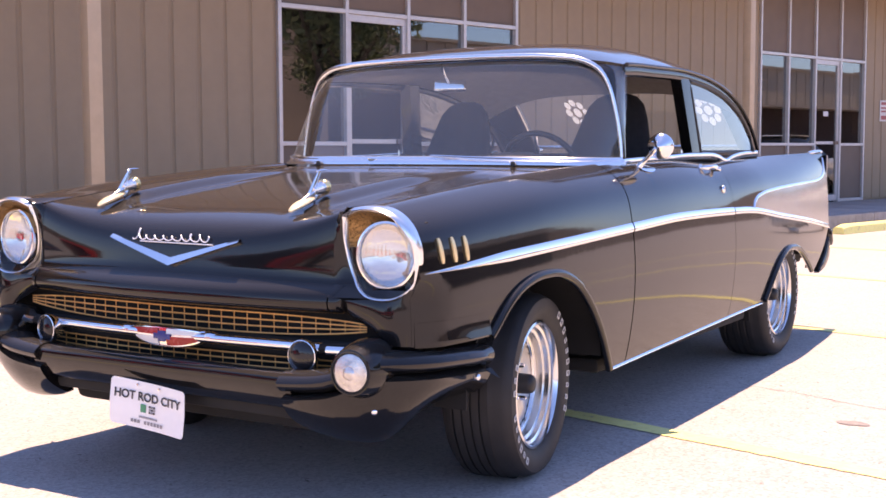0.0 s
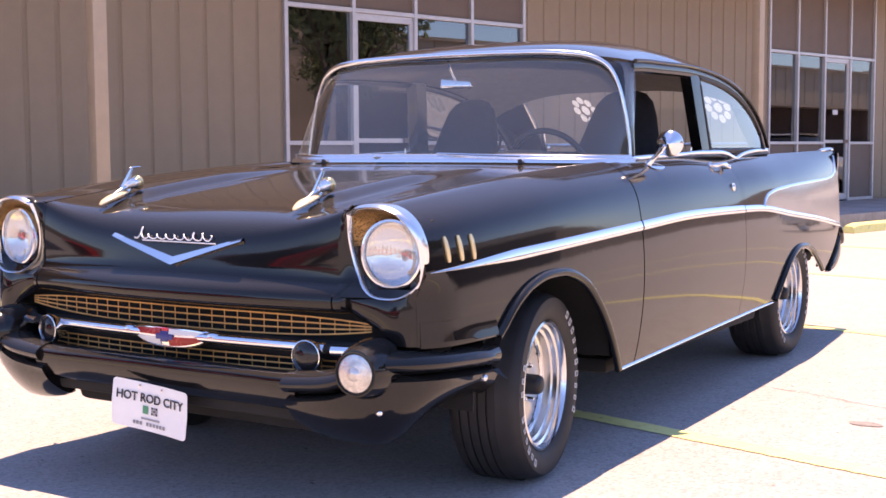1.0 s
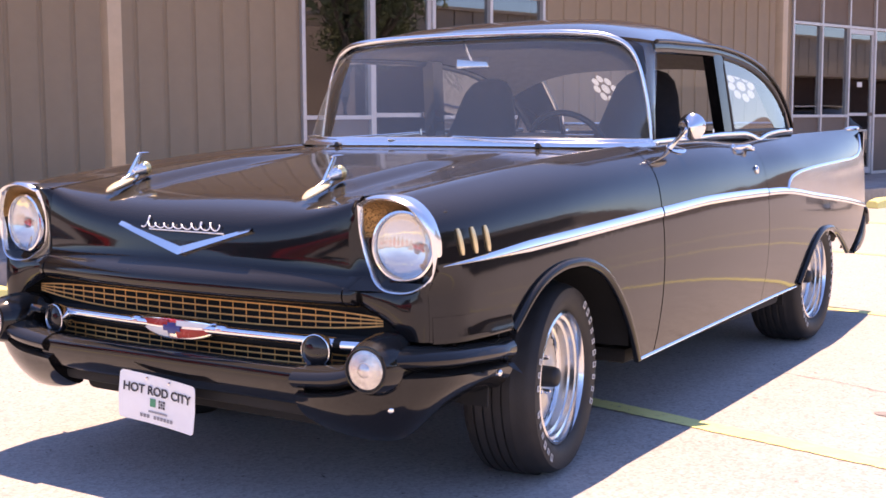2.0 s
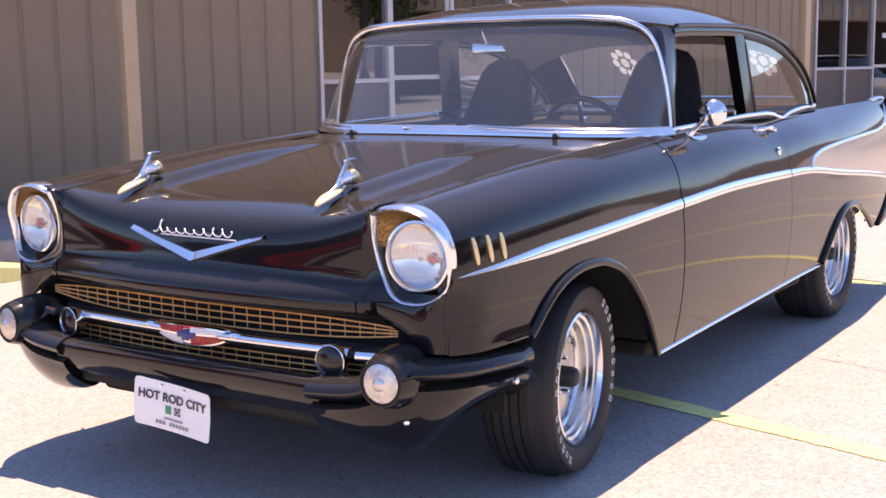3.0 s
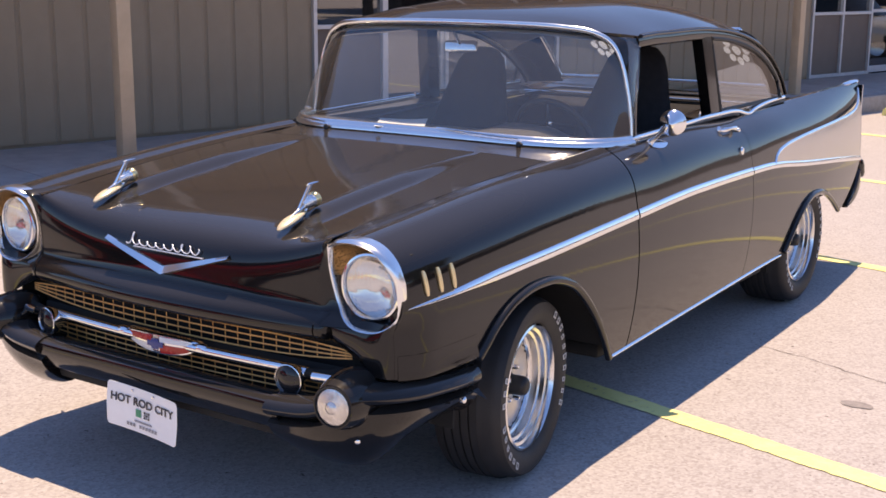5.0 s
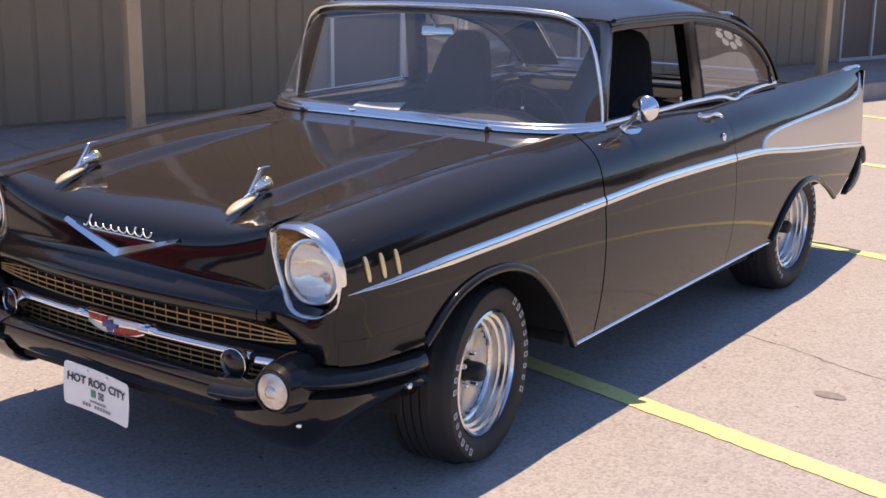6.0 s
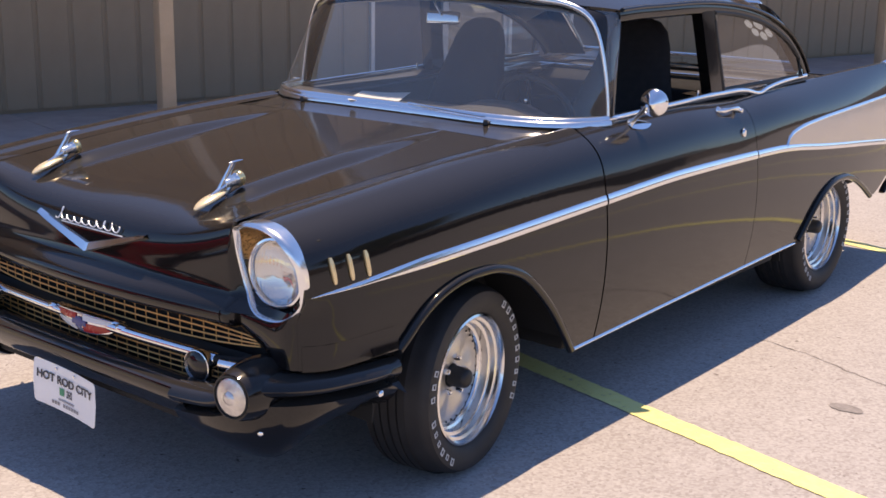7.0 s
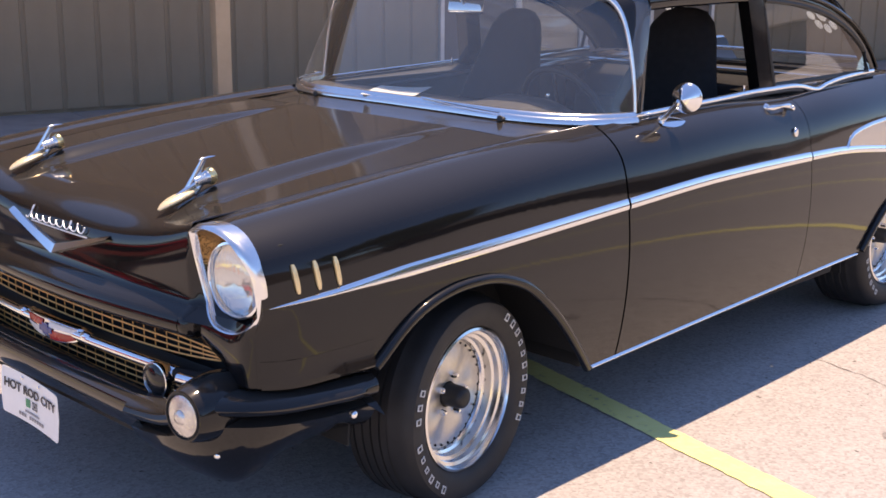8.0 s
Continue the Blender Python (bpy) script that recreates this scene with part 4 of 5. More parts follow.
# the lip carried on past the hood by the fender, with a rounded end
for sg in SIDES:
    rows = []
    for k in range(9):
        e = k / 8
        x = 0.637 + 0.036 * math.sin(e * math.pi / 2)
        shrink = math.cos(e * math.pi / 2) ** 0.6 * 0.85 + 0.15
        row = []
        for p in NOSE:
            if p.z < 0.712 and p.y < -0.76:
                q = hood_point(0.99, p)
                row.append(Vector((sg * x, -0.735 + (q.y + 0.735) * (shrink if k else 1.0), 0.664 + (q.z - 0.664) * (0.8 + 0.2 * shrink))))
        rows.append(row)
    panel("fender_lip", rows, t=0.003)
badge = part("hood_badge", grid([[hood_front(0.277 * u, 0.748 + 0.074 * abs(u) + h * (0.0135 - 0.0085 * abs(u)), 0.006 + 0.007 * d) for h, d in ((-1, -1), (-0.92, 1.5), (0.92, 0.2), (1, -1))] for u in linspace(-1, 1, 40)]), CHROME, car, "bright V-shaped hood badge")
# the script over it: an underline and a row of plain strokes
SCRIPT = make_plain("bright_script", (0.82, 0.82, 0.83), 0.3, 0.04, 30, 0.0, 0.5)
part("badge_script", tube([hood_front(-0.14 + 0.315 * k / 10, 0.808 - 0.002 * k / 10, 0.008) for k in range(11)], 0.0022, 6), SCRIPT, badge)
LOOP_H = table((0, 0.036), (0.9, 0.030), (1.3, 0.014), (2.4, 0.014), (3.4, 0.015), (4.6, 0.014), (5.6, 0.018), (6.3, 0.028), (7.0, 0.015), (8.0, 0.026), (8.6, 0.016))
pts = []
for k in range(139):
    q = k / 16
    pts.append(hood_front(-0.176 + 0.0385 * q + 0.010 * math.sin(math.tau * q), 0.813 + LOOP_H(q) * (0.5 + 0.5 * math.cos(math.tau * q + 2.6)), 0.009))
part("badge_script", tube(pts, 0.0021, 6), SCRIPT, badge)

# ---------------------------------------------------------------- grille
grille = part("grille", box(-0.74, 0.74, -0.672, -0.662, 0.38, 0.66), UNDER, car, "gold mesh grille with a chrome bar")


def grille_y(x):
    return -0.748 + 0.022 * (abs(x) / 0.70) ** 2




def mesh_z(x, z, mid, pinch):
    """The mesh narrows towards its ends."""
    k = min(1.0, abs(x) / 0.76)
    return mid + 0.012 * k * k + (z - mid) * (1 - pinch * k**4)


def bars(z0, z1, rows_n, half, pinch, name):
    mid = (z0 + z1) / 2
    for k in range(rows_n):
        z = z0 + (z1 - z0) * k / (rows_n - 1)
        part(name, tube([(x, grille_y(x), mesh_z(x, z, mid, pinch)) for x in linspace(-half, half, 28)], 0.0025, 6, flat=(0.9, 1.1)), GOLD, grille)
    x = -half + 0.012
    while x < half:
        part(name, tube([(x, grille_y(x) + 0.005, mesh_z(x, z, mid, pinch)) for z in (z0 - 0.003, z1 + 0.003)], 0.0015, 6), GOLD, grille)
        x += 0.0525


bars(0.534, 0.598, 4, 0.728, 0.80, "grille_bar")
bars(0.410, 0.465, 4, 0.62, 0.25, "grille_bar")
# the dark rail behind the crossbar
part("grille_frame", tube([(x, grille_y(x) + 0.014, 0.500) for x in linspace(-0.68, 0.68, 24)], 0.012, 8, flat=(0.5, 2.4)), UNDER, grille)
pts = [(x, -0.800 + 0.03 * (abs(x) / 0.6) ** 2, 0.514) for x in linspace(-0.60, 0.60, 30)]
bar = part("grille_crossbar", tube(pts, 0.0155, 14, flat=(0.9, 1.0)), CHROME, car, "chrome grille crossbar")
RED = make_plain("red_enamel", (0.40, 0.022, 0.020), 0.25, 0.15)
SMOKED = make_plain("smoked_lens", (0.012, 0.012, 0.014), 0.08)
WHITE = make_plain("white_enamel", (0.75, 0.73, 0.70), 0.3, 0.05)
BLUE = make_plain("blue_enamel", (0.03, 0.05, 0.20), 0.25, 0.1)


def emblem_y(x, z, out):
    """The emblem bows forward across its width and falls back below."""
    return -0.826 + 0.024 * (x / 0.15) ** 2 + 0.010 * ((z - 0.512) / 0.04) ** 2 - out


def emblem_piece(name, top, bottom, x0, x1, out, material, n=14, label=""):
    """A bowed enamel field between two edge curves."""
    rows = [[Vector((x, emblem_y(x, z, out), z)) for z in [bottom(x) + (top(x) - bottom(x)) * j / 5 for j in range(6)]] for x in linspace(x0, x1, n)]
    return part(name, thick(grid(rows), 0.0015), material, bar, label)


EM_TOP = table((-0.168, 0.532), (-0.11, 0.539), (0.0, 0.543), (0.11, 0.539), (0.168, 0.532))
EM_LOW = table((-0.168, 0.512), (-0.14, 0.494), (-0.08, 0.478), (0.0, 0.473), (0.08, 0.478), (0.14, 0.494), (0.168, 0.512))
rows = [[Vector((x, emblem_y(x, z, 0.0) + dy, z)) for z, dy in ((EM_LOW(x), 0.022), (EM_LOW(x), 0.004), (EM_LOW(x) + 0.004, 0.0), ((EM_LOW(x) + EM_TOP(x)) / 2, -0.001), (EM_TOP(x) - 0.004, 0.0), (EM_TOP(x), 0.004), (EM_TOP(x), 0.022))] for x in linspace(-0.168, 0.168, 32)]
part("crossbar_emblem", grid(rows), CHROME, bar, "chrome emblem with red and white enamel")
emblem_piece("emblem_band", lambda x: EM_TOP(x) - 0.007, lambda x: 0.516 + 0.02 * x, -0.150, -0.018, 0.0025, RED)
emblem_piece("emblem_band", lambda x: 0.511 + 0.01 * x, lambda x: EM_LOW(x) + 0.009, 0.018, 0.140, 0.0025, RED)
emblem_piece("emblem_field", lambda x: EM_TOP(x) - 0.007, lambda x: 0.519, 0.018, 0.146, 0.0020, WHITE)
emblem_piece("emblem_field", lambda x: 0.510 + 0.02 * x, lambda x: EM_LOW(x) + 0.009, -0.136, -0.018, 0.0020, WHITE)
emblem_piece("emblem_centre", lambda x: 0.520, lambda x: 0.502, -0.036, 0.036, 0.0045, BLUE)
emblem_piece("emblem_centre", lambda x: 0.528, lambda x: 0.494, -0.016, 0.016, 0.0050, BLUE)
for sg in SIDES:
    part("emblem_collar", tube([(sg * x, -0.797 + 0.03 * (x / 0.6) ** 2, 0.517) for x in (0.158, 0.168, 0.188, 0.204)], [0.0150, 0.0185, 0.0185, 0.0160], 14, flat=(0.9, 1.0)), CHROME, bar)
for sg in SIDES:
    m = Matrix.Translation((sg * 0.556, -0.812, 0.493)) @ Matrix.Rotation(radians(90), 4, "X") @ Matrix.Rotation(radians(6 * sg), 4, "Y")
    part("crossbar_end", turned([(0.030, -0.05), (0.046, -0.02), (0.050, 0.0), (0.0485, 0.006), (0.046, 0.007), (0.043, 0.0)], 32, m), CHROME, bar, "chrome ring with a dark lens")
    part("crossbar_lens", turned([(0.0445, 0.001), (0.032, 0.009), (0.0, 0.013)], 32, m), SMOKED, bar)
    part("crossbar_bracket", tube([(sg * 0.60, -0.78, 0.515), (sg * 0.68, -0.765, 0.52), (sg * 0.72, -0.74, 0.53)], 0.014, 8), UNDER, bar)
    part("crossbar_tip", tube([(sg * 0.635, -0.795, 0.513), (sg * 0.70, -0.785, 0.514)], 0.014, 10, flat=(0.9, 1.0)), CHROME, bar)

PARK_LENS = make_plain("clear_ribbed_lens", (0.60, 0.58, 0.56), 0.14, 0.35, 45, 0.25, 0.8)

# ---------------------------------------------------------------- front bumper
half = spline([(0, -0.872), (0.3, -0.872), (0.55, -0.870), (0.70, -0.862), (0.80, -0.838), (0.88, -0.785), (0.932, -0.70), (0.957, -0.58), (0.966, -0.47), (0.966, -0.395)], 40)
def bumper_piece(path, zt_of, zb_of, wing_of, plain=False):
    """One pressed piece of the bumper along a plan path of (x, y, share of the half path)."""
    rows = []
    for i, (x, y, s) in enumerate(path):
        a, b = path[max(0, i - 1)], path[min(len(path) - 1, i + 1)]
        nx, ny = (b[1] - a[1]), -(b[0] - a[0])
        ln = math.hypot(nx, ny)
        nx, ny = nx / ln, ny / ln
        zt, zb, wing = zt_of(s), zb_of(s), wing_of(s)
        zg = zt - min(0.076, 0.52 * (zt - zb))
        dip = 0.022 * wing
        rise = zg - zb
        end = 1 - 0.5 * max(0, (s - 0.94) / 0.06)
        h = zt - zg
        roll = [(-0.050 + 0.074 * math.sin(a) - 0.012 * max(0, -math.cos(a)), zg + 0.004 + (h - 0.004) * (0.5 + 0.5 * math.cos(a))) for a in [math.pi * (-0.30 + 1.22 * k / 11) for k in range(12)]]
        prof = roll + [(-0.010 - dip * 0.4, zg), (0.002, zg - 0.008), (0.000, zg - 0.08 * rise), (-0.009, zg - 0.24 * rise), (-0.021, zg - 0.40 * rise), (-0.039, zg - 0.57 * rise), (-0.061, zg - 0.73 * rise), (-0.086, zg - 0.87 * rise), (-0.108, zg - 0.97 * rise), (-0.122, zb), (-0.140, zb + 0.004)]
        if plain:
            prof = [(-0.080, zt - 0.006), (-0.040, zt + 0.002), (-0.010, zt - 0.003), (0.006, zt - 0.012), (0.010, zt - 0.024), (0.004, zt - 0.046), (-0.008, zt - 0.070), (-0.024, zb + 0.022), (-0.042, zb + 0.006), (-0.066, zb)]
        rows.append([Vector((x + nx * d * end, y + ny * d * end, z)) for d, z in prof])
    bm = thick(grid(rows), 0.004)
    # blind ends
    for row in (rows[0], rows[-1]):
        bm.faces.new([bm.verts.new(v) for v in row])
    return bm


shares = linspace(0, 1, 40)
mid = [i for i in range(41) if half[i].x < 0.56]
full_path = [(-half[i].x, half[i].y, shares[i]) for i in mid[:0:-1]] + [(half[i].x, half[i].y, shares[i]) for i in mid]
bumper = part("front_bumper", bumper_piece(full_path, lambda s: 0.447, lambda s: 0.328, lambda s: 0.0, True), PAINT, car, "black painted wraparound front bumper")
ZT = table((0.38, 0.452), (0.45, 0.458), (0.52, 0.470), (0.60, 0.505), (0.66, 0.528), (0.80, 0.522), (1.0, 0.508))
ZB = table((0.36, 0.300), (0.39, 0.272), (0.43, 0.252), (0.60, 0.238), (0.72, 0.262), (0.80, 0.308), (1.0, 0.350))
for sg in SIDES:
    out = [(sg * half[i].x, half[i].y - 0.004, shares[i]) for i in range(41) if half[i].x > 0.52 or shares[i] > 0.7]
    if sg < 0:
        out = out[::-1]
    part("bumper_wing", bumper_piece(out, ZT, ZB, lambda s: min(1, max(0, (s - 0.56) / 0.1))), PAINT, bumper)
for sg in SIDES:
    aim = Matrix.Translation((sg * 0.784, -0.884, 0.474)) @ Vector((0.10 * sg, -1, 0.02)).to_track_quat("Z", "Y").to_matrix().to_4x4()
    pod = part("bumper_pod", turned([(0.0, -0.24), (0.050, -0.23), (0.078, -0.19), (0.089, -0.14), (0.088, -0.09), (0.080, -0.045), (0.072, -0.015), (0.066, 0.001), (0.060, 0.002), (0.057, -0.008)], 48, aim), PAINT, bumper)
    lens = [(0.057, -0.004)] + [(0.054 - 0.010 * k, 0.002 + 0.0022 * k + (0.0018 if k % 2 else 0)) for k in range(4)] + [(0.020, 0.0105), (0.016, 0.016), (0.008, 0.019), (0.0, 0.020)]
    part("parking_lens", turned(lens, 40, aim), PARK_LENS, pod, "clear ribbed parking lamp lens")
    part("parking_ring", turned([(0.060, -0.004), (0.062, 0.003), (0.058, 0.006), (0.056, 0.0)], 40, aim), UNDER, pod)
    for x, y, z in ((0.808, -0.803, 0.352), (0.962, -0.475, 0.414)):
        n = Vector((sg * (0.25 if x < 0.9 else 1), -1 if x < 0.9 else -0.08, 0)).normalized()
        part("bumper_bolt", turned([(0.0, 0.008), (0.006, 0.007), (0.010, 0.003), (0.011, -0.01)], 16, Matrix.Translation((sg * x, y, z)) @ n.to_track_quat("Z", "Y").to_matrix().to_4x4()), CHROME, bumper)
part("valance", box(-0.70, 0.70, -0.80, -0.64, 0.29, 0.40, 0.02), UNDER, car)

# ---------------------------------------------------------------- show plate
PLATE = make_plain("white_plate", (0.86, 0.85, 0.84), 0.45, 0.05, 8)
INK = make_plain("dark_print", (0.03, 0.03, 0.04), 0.5)
PALE_INK = make_plain("grey_print", (0.30, 0.29, 0.30), 0.5)
GREEN = make_plain("green_print", (0.05, 0.30, 0.16), 0.5)
pm = Matrix.Translation((-0.011, -0.891, 0.291)) @ Matrix.Rotation(radians(5.2), 4, "Y") @ Matrix.Rotation(radians(4), 4, "Z")
bm = bmesh.new()
CORNER = 0.013


def plate_half(u):
    d = max(0.0, abs(0.1525 * u) - (0.1525 - CORNER)) / CORNER
    return 0.076 - CORNER * (1 - math.sqrt(max(0.0, 1 - d * d)))


us = [-1, -0.997, -0.985, -0.965, -0.94, -0.915] + linspace(-0.88, 0.88, 16) + [0.915, 0.94, 0.965, 0.985, 0.997, 1]
cols = [[pm @ Vector((0.1525 * u, 0.010 * (1 - u * u) - 0.004 * abs(v) * u, plate_half(u) * v)) for v in linspace(-1, 1, 6)] for u in us]
plate = part("number_plate", thick(grid(cols), 0.0015), PLATE, car, "white show plate with dark lettering")


def on_plate(u, v, out=0.0025):
    x = u / 0.1525
    return pm @ Vector((u, 0.010 * (1 - x * x) - 0.004 * abs(v / 0.076) * x - out, v))


def words(text, u, v, size, material, name):
    cu = bpy.data.curves.new(name, "FONT")
    cu.body, cu.size, cu.align_x, cu.align_y, cu.extrude = text, size, "CENTER", "CENTER", 0.0004
    cu.offset = 0.0009
    tmp = new(name, cu)
    me = bpy.data.meshes.new_from_object(tmp.evaluated_get(bpy.context.evaluated_depsgraph_get()))
    bpy.data.objects.remove(tmp)
    bm = bmesh.new()
    bm.from_mesh(me)
    for vert in bm.verts:
        vert.co = on_plate(u + vert.co.x, v + vert.co.y, 0.0030 + vert.co.z)
    part(name, bm, material, plate, smooth=False)


words("HOT ROD CITY", 0.0, 0.027, 0.0385, INK, "plate_lettering")


def plate_bar(u0, u1, v0, v1, material):
    part("plate_print", thick(grid([[on_plate(u0 + (u1 - u0) * i / 4, v) for v in (v0, v1)] for i in range(5)]), 0.0004), material, plate, smooth=False)


for k in range(10):
    if k not in (3,):
        plate_bar(-0.068 + 0.0135 * k, -0.058 + 0.0135 * k, -0.060, -0.049, PALE_INK)
plate_bar(-0.035, 0.040, -0.041, -0.035, PALE_INK)
plate_bar(-0.030, -0.008, -0.022, 0.004, GREEN)
for i in range(3):
    for j in range(3):
        plate_bar(0.004 + 0.009 * i, 0.011 + 0.009 * i, -0.022 + 0.009 * j, -0.015 + 0.009 * j, INK if (i + j) % 2 == 0 else PALE_INK)
for u in (-0.045, 0.045):
    for v in (0.064,):
        part("plate_bolt", turned([(0.0, 0.004), (0.004, 0.003), (0.005, 0.0)], 12, Matrix.Translation(on_plate(u, v)) @ Matrix.Rotation(radians(90), 4, "X")), CHROME, plate)

# ---------------------------------------------------------------- wheels
WHITE_RUBBER = make_plain("white_rubber", (0.60, 0.59, 0.57), 0.7, 0.15, 40)


def wheel(y, sg, r, hub_z, width, spin, out=0.868, steer=0.0):
    m = Matrix.Translation((sg * out, y, hub_z)) @ Matrix.Rotation(radians(steer), 4, "Z") @ Matrix.Rotation(radians(90 * sg), 4, "Y") @ Matrix.Rotation(radians(spin), 4, "Z")
    w = part("wheel", turned([(0.217, 0.002), (0.219, 0.010), (0.212, 0.013), (0.208, 0.004), (0.206, -0.012), (0.196, -0.016), (0.194, -0.032), (0.183, -0.036), (0.181, -0.060), (0.172, -0.064), (0.168, -0.072)], 72, m), ALLOY, car, "polished alloy wheel with a riveted centre")
    tread = [(r - 0.010, -0.030), (r - 0.001, -0.052)]
    for k in range(5):
        c = -0.060 - (width - 0.09) * k / 4
        tread += [(r + 0.002, c + 0.012), (r + 0.002, c - 0.012), (r - 0.006, c - 0.014), (r - 0.006, c - 0.018)] if k < 4 else [(r + 0.002, c + 0.012), (r - 0.002, c - 0.01)]
    prof = [(0.212, -0.03), (0.216, 0.000), (0.226, 0.012), (0.245, 0.022), (0.272, 0.029), (0.296, 0.026), (r - 0.018, 0.012), (r - 0.010, -0.008)] + tread + [(r - 0.022, -width), (0.27, -width - 0.012), (0.215, -width + 0.01)]
    part("tyre", turned(prof, 80, m), RUBBER, w, "black radial tyre with raised white marks")
    # disc with five lobes between shallow windows
    rows = []
    for i in range(9):
        q = i / 8
        rad = 0.040 + 0.128 * q
        rows.append([m @ Vector((rad * math.cos(a), rad * math.sin(a), -0.070 + 0.016 * math.sin(math.pi * q) * (0.55 + 0.45 * math.cos(5 * a)) - 0.004 * q)) for a in [k * math.tau / 60 for k in range(60)]])
    part("wheel_disc", grid(rows, close_v=True), DULL_ALLOY, w)
    part("hub_cap", turned([(0.0, 0.000), (0.022, -0.002), (0.030, -0.008), (0.034, -0.020), (0.036, -0.075), (0.045, -0.078)], 28, m), TRIM_BLACK, w, "black plastic hub cap")
    for k in range(5):
        a = math.tau * k / 5
        part("wheel_nut", turned([(0.0, 0.014), (0.006, 0.012), (0.009, 0.006), (0.010, -0.016)], 6, m @ Matrix.Translation((0.062 * math.cos(a), 0.062 * math.sin(a), -0.054))), CHROME, w)
    rivet = None
    for k in range(30):
        a = math.tau * k / 30
        mm = m @ Matrix.Translation((0.158 * math.cos(a), 0.158 * math.sin(a), -0.0712))
        if rivet is None:
            rivet = mesh_of("rivet", turned([(0.0, 0.005), (0.003, 0.004), (0.0042, 0.0)], 8), TRIM_BLACK)
        ob = new("rivet", rivet)
        ob.parent, ob.matrix_basis = w, mm
    # raised outlined marks along two arcs of the side wall
    wall = table((0.245, 0.022), (0.272, 0.029), (0.296, 0.026), (0.305, 0.012))
    for start, step, kinds in ((2.49, -0.156, "TTTttTTttT"), (5.69, -0.150, "TtTttT TTT")):
        for k, kind in enumerate(kinds):
            if kind == " ":
                continue
            a0 = start + step * k - radians(spin)
            r0, r1, half_w = (0.264, 0.287, 0.038) if kind == "T" else (0.264, 0.282, 0.034)
            loop = [(-1, 0), (-0.9, 0.5), (-0.82, 1), (0, 1), (0.82, 1), (0.9, 0.5), (1, 0), (0, 0)]
            rows = []
            for u, v in loop:
                cut_in = []
                for s0 in (1.0, 0.66):
                    a, q = a0 + half_w * u * s0, r0 + (r1 - r0) * (0.5 + (v - 0.5) * s0)
                    cut_in.append((a, q))
                row = []
                for (a, q), h in ((cut_in[0], -0.001), (cut_in[0], 0.0016), (cut_in[1], 0.0016), (cut_in[1], -0.001)):
                    row.append(m @ Vector((q * math.cos(a), q * math.sin(a), wall(q) + h)))
                rows.append(row)
            part("tyre_mark", grid(rows, close_u=True), WHITE_RUBBER, w, smooth=False)
    return w


for sg in SIDES:
    wheel(0.038, sg, 0.322, 0.300, 0.215, 25, 0.890, 8)
    wheel(2.921, sg, 0.335, 0.315, 0.235, 200)

# ---------------------------------------------------------------- cabin
def cushion(sections, n=24, power=3.2):
    """A padded body through (centre, half width, half depth, direction of depth) sections, with ends closed."""
    rows = []
    for c, hw, hd, dv in sections:
        c, dv = Vector(c), Vector(dv).normalized()
        row = []
        for k in range(n):
            a = math.tau * k / n
            ca, sa = math.cos(a), math.sin(a)
            row.append(c + Vector((1, 0, 0)) * hw * math.copysign(abs(ca) ** (2 / power), ca) + dv * hd * math.copysign(abs(sa) ** (2 / power), sa))
        rows.append(row)
    bm = grid(rows, close_v=True)
    bm.verts.ensure_lookup_table()
    bm.faces.new([bm.verts[i] for i in range(n)])
    bm.faces.new([bm.verts[len(bm.verts) - n + i] for i in range(n)])
    return bm


for sg in SIDES:
    x, y0, up = (0.38, 1.57, 0.02) if sg > 0 else (-0.365, 1.39, -0.01)
    d = (0, 1, 0.25)
    w = 1.20 if sg > 0 else 1.06
    seat = part("front_seat", cushion([((x, y0 + 0.06, 0.56), 0.22, 0.05, d), ((x, y0 + 0.08, 0.62), 0.235, 0.075, d), ((x, y0 + 0.13, 0.8), 0.23, 0.075, d), ((x, y0 + 0.18, 0.96 + up), 0.203 * w, 0.07, d), ((x, y0 + 0.21, 1.06 + up), 0.178 * w, 0.066, d), ((x, y0 + 0.24, 1.14 + up), 0.156 * w, 0.062, d), ((x, y0 + 0.27, 1.22 + up), 0.138 * w, 0.058, d), ((x, y0 + 0.29, 1.29 + up), 0.116 * w, 0.050, d), ((x, y0 + 0.3, 1.33 + up), 0.084 * w, 0.036, d), ((x, y0 + 0.303, 1.347 + up), 0.045 * w, 0.016, d)]), CLOTH, car, "dark cloth bucket seat with a built-in headrest")
    part("seat_cushion", cushion([((x, y0 - 0.42, 0.50), 0.20, 0.05, (0, 0, 1)), ((x, y0 - 0.38, 0.50), 0.24, 0.08, (0, 0, 1)), ((x, y0 + 0.05, 0.48), 0.24, 0.08, (0, 0, 1)), ((x, y0 + 0.08, 0.48), 0.22, 0.06, (0, 0, 1))]), CLOTH, seat)
d = (0, 1, 0.3)
bench = part("rear_seat", cushion([((0, 2.42, 0.55), 0.62, 0.06, d), ((0, 2.44, 0.62), 0.66, 0.09, d), ((0, 2.52, 0.90), 0.66, 0.09, d), ((0, 2.57, 1.00), 0.64, 0.07, d), ((0, 2.59, 1.03), 0.60, 0.03, d)]), CLOTH, car, "dark cloth rear bench seat")
part("seat_cushion", cushion([((0, 1.98, 0.46), 0.60, 0.06, (0, 0, 1)), ((0, 2.02, 0.46), 0.66, 0.10, (0, 0, 1)), ((0, 2.46, 0.46), 0.66, 0.10, (0, 0, 1))]), CLOTH, bench)
part("parcel_shelf", box(-0.66, 0.66, 2.60, 3.03, 1.02, 1.045, 0.008), VINYL, car)
part("parcel_edge", tube([(x, 2.605, 1.052) for x in linspace(-0.66, 0.66, 12)], 0.008, 8), CHROME, car)
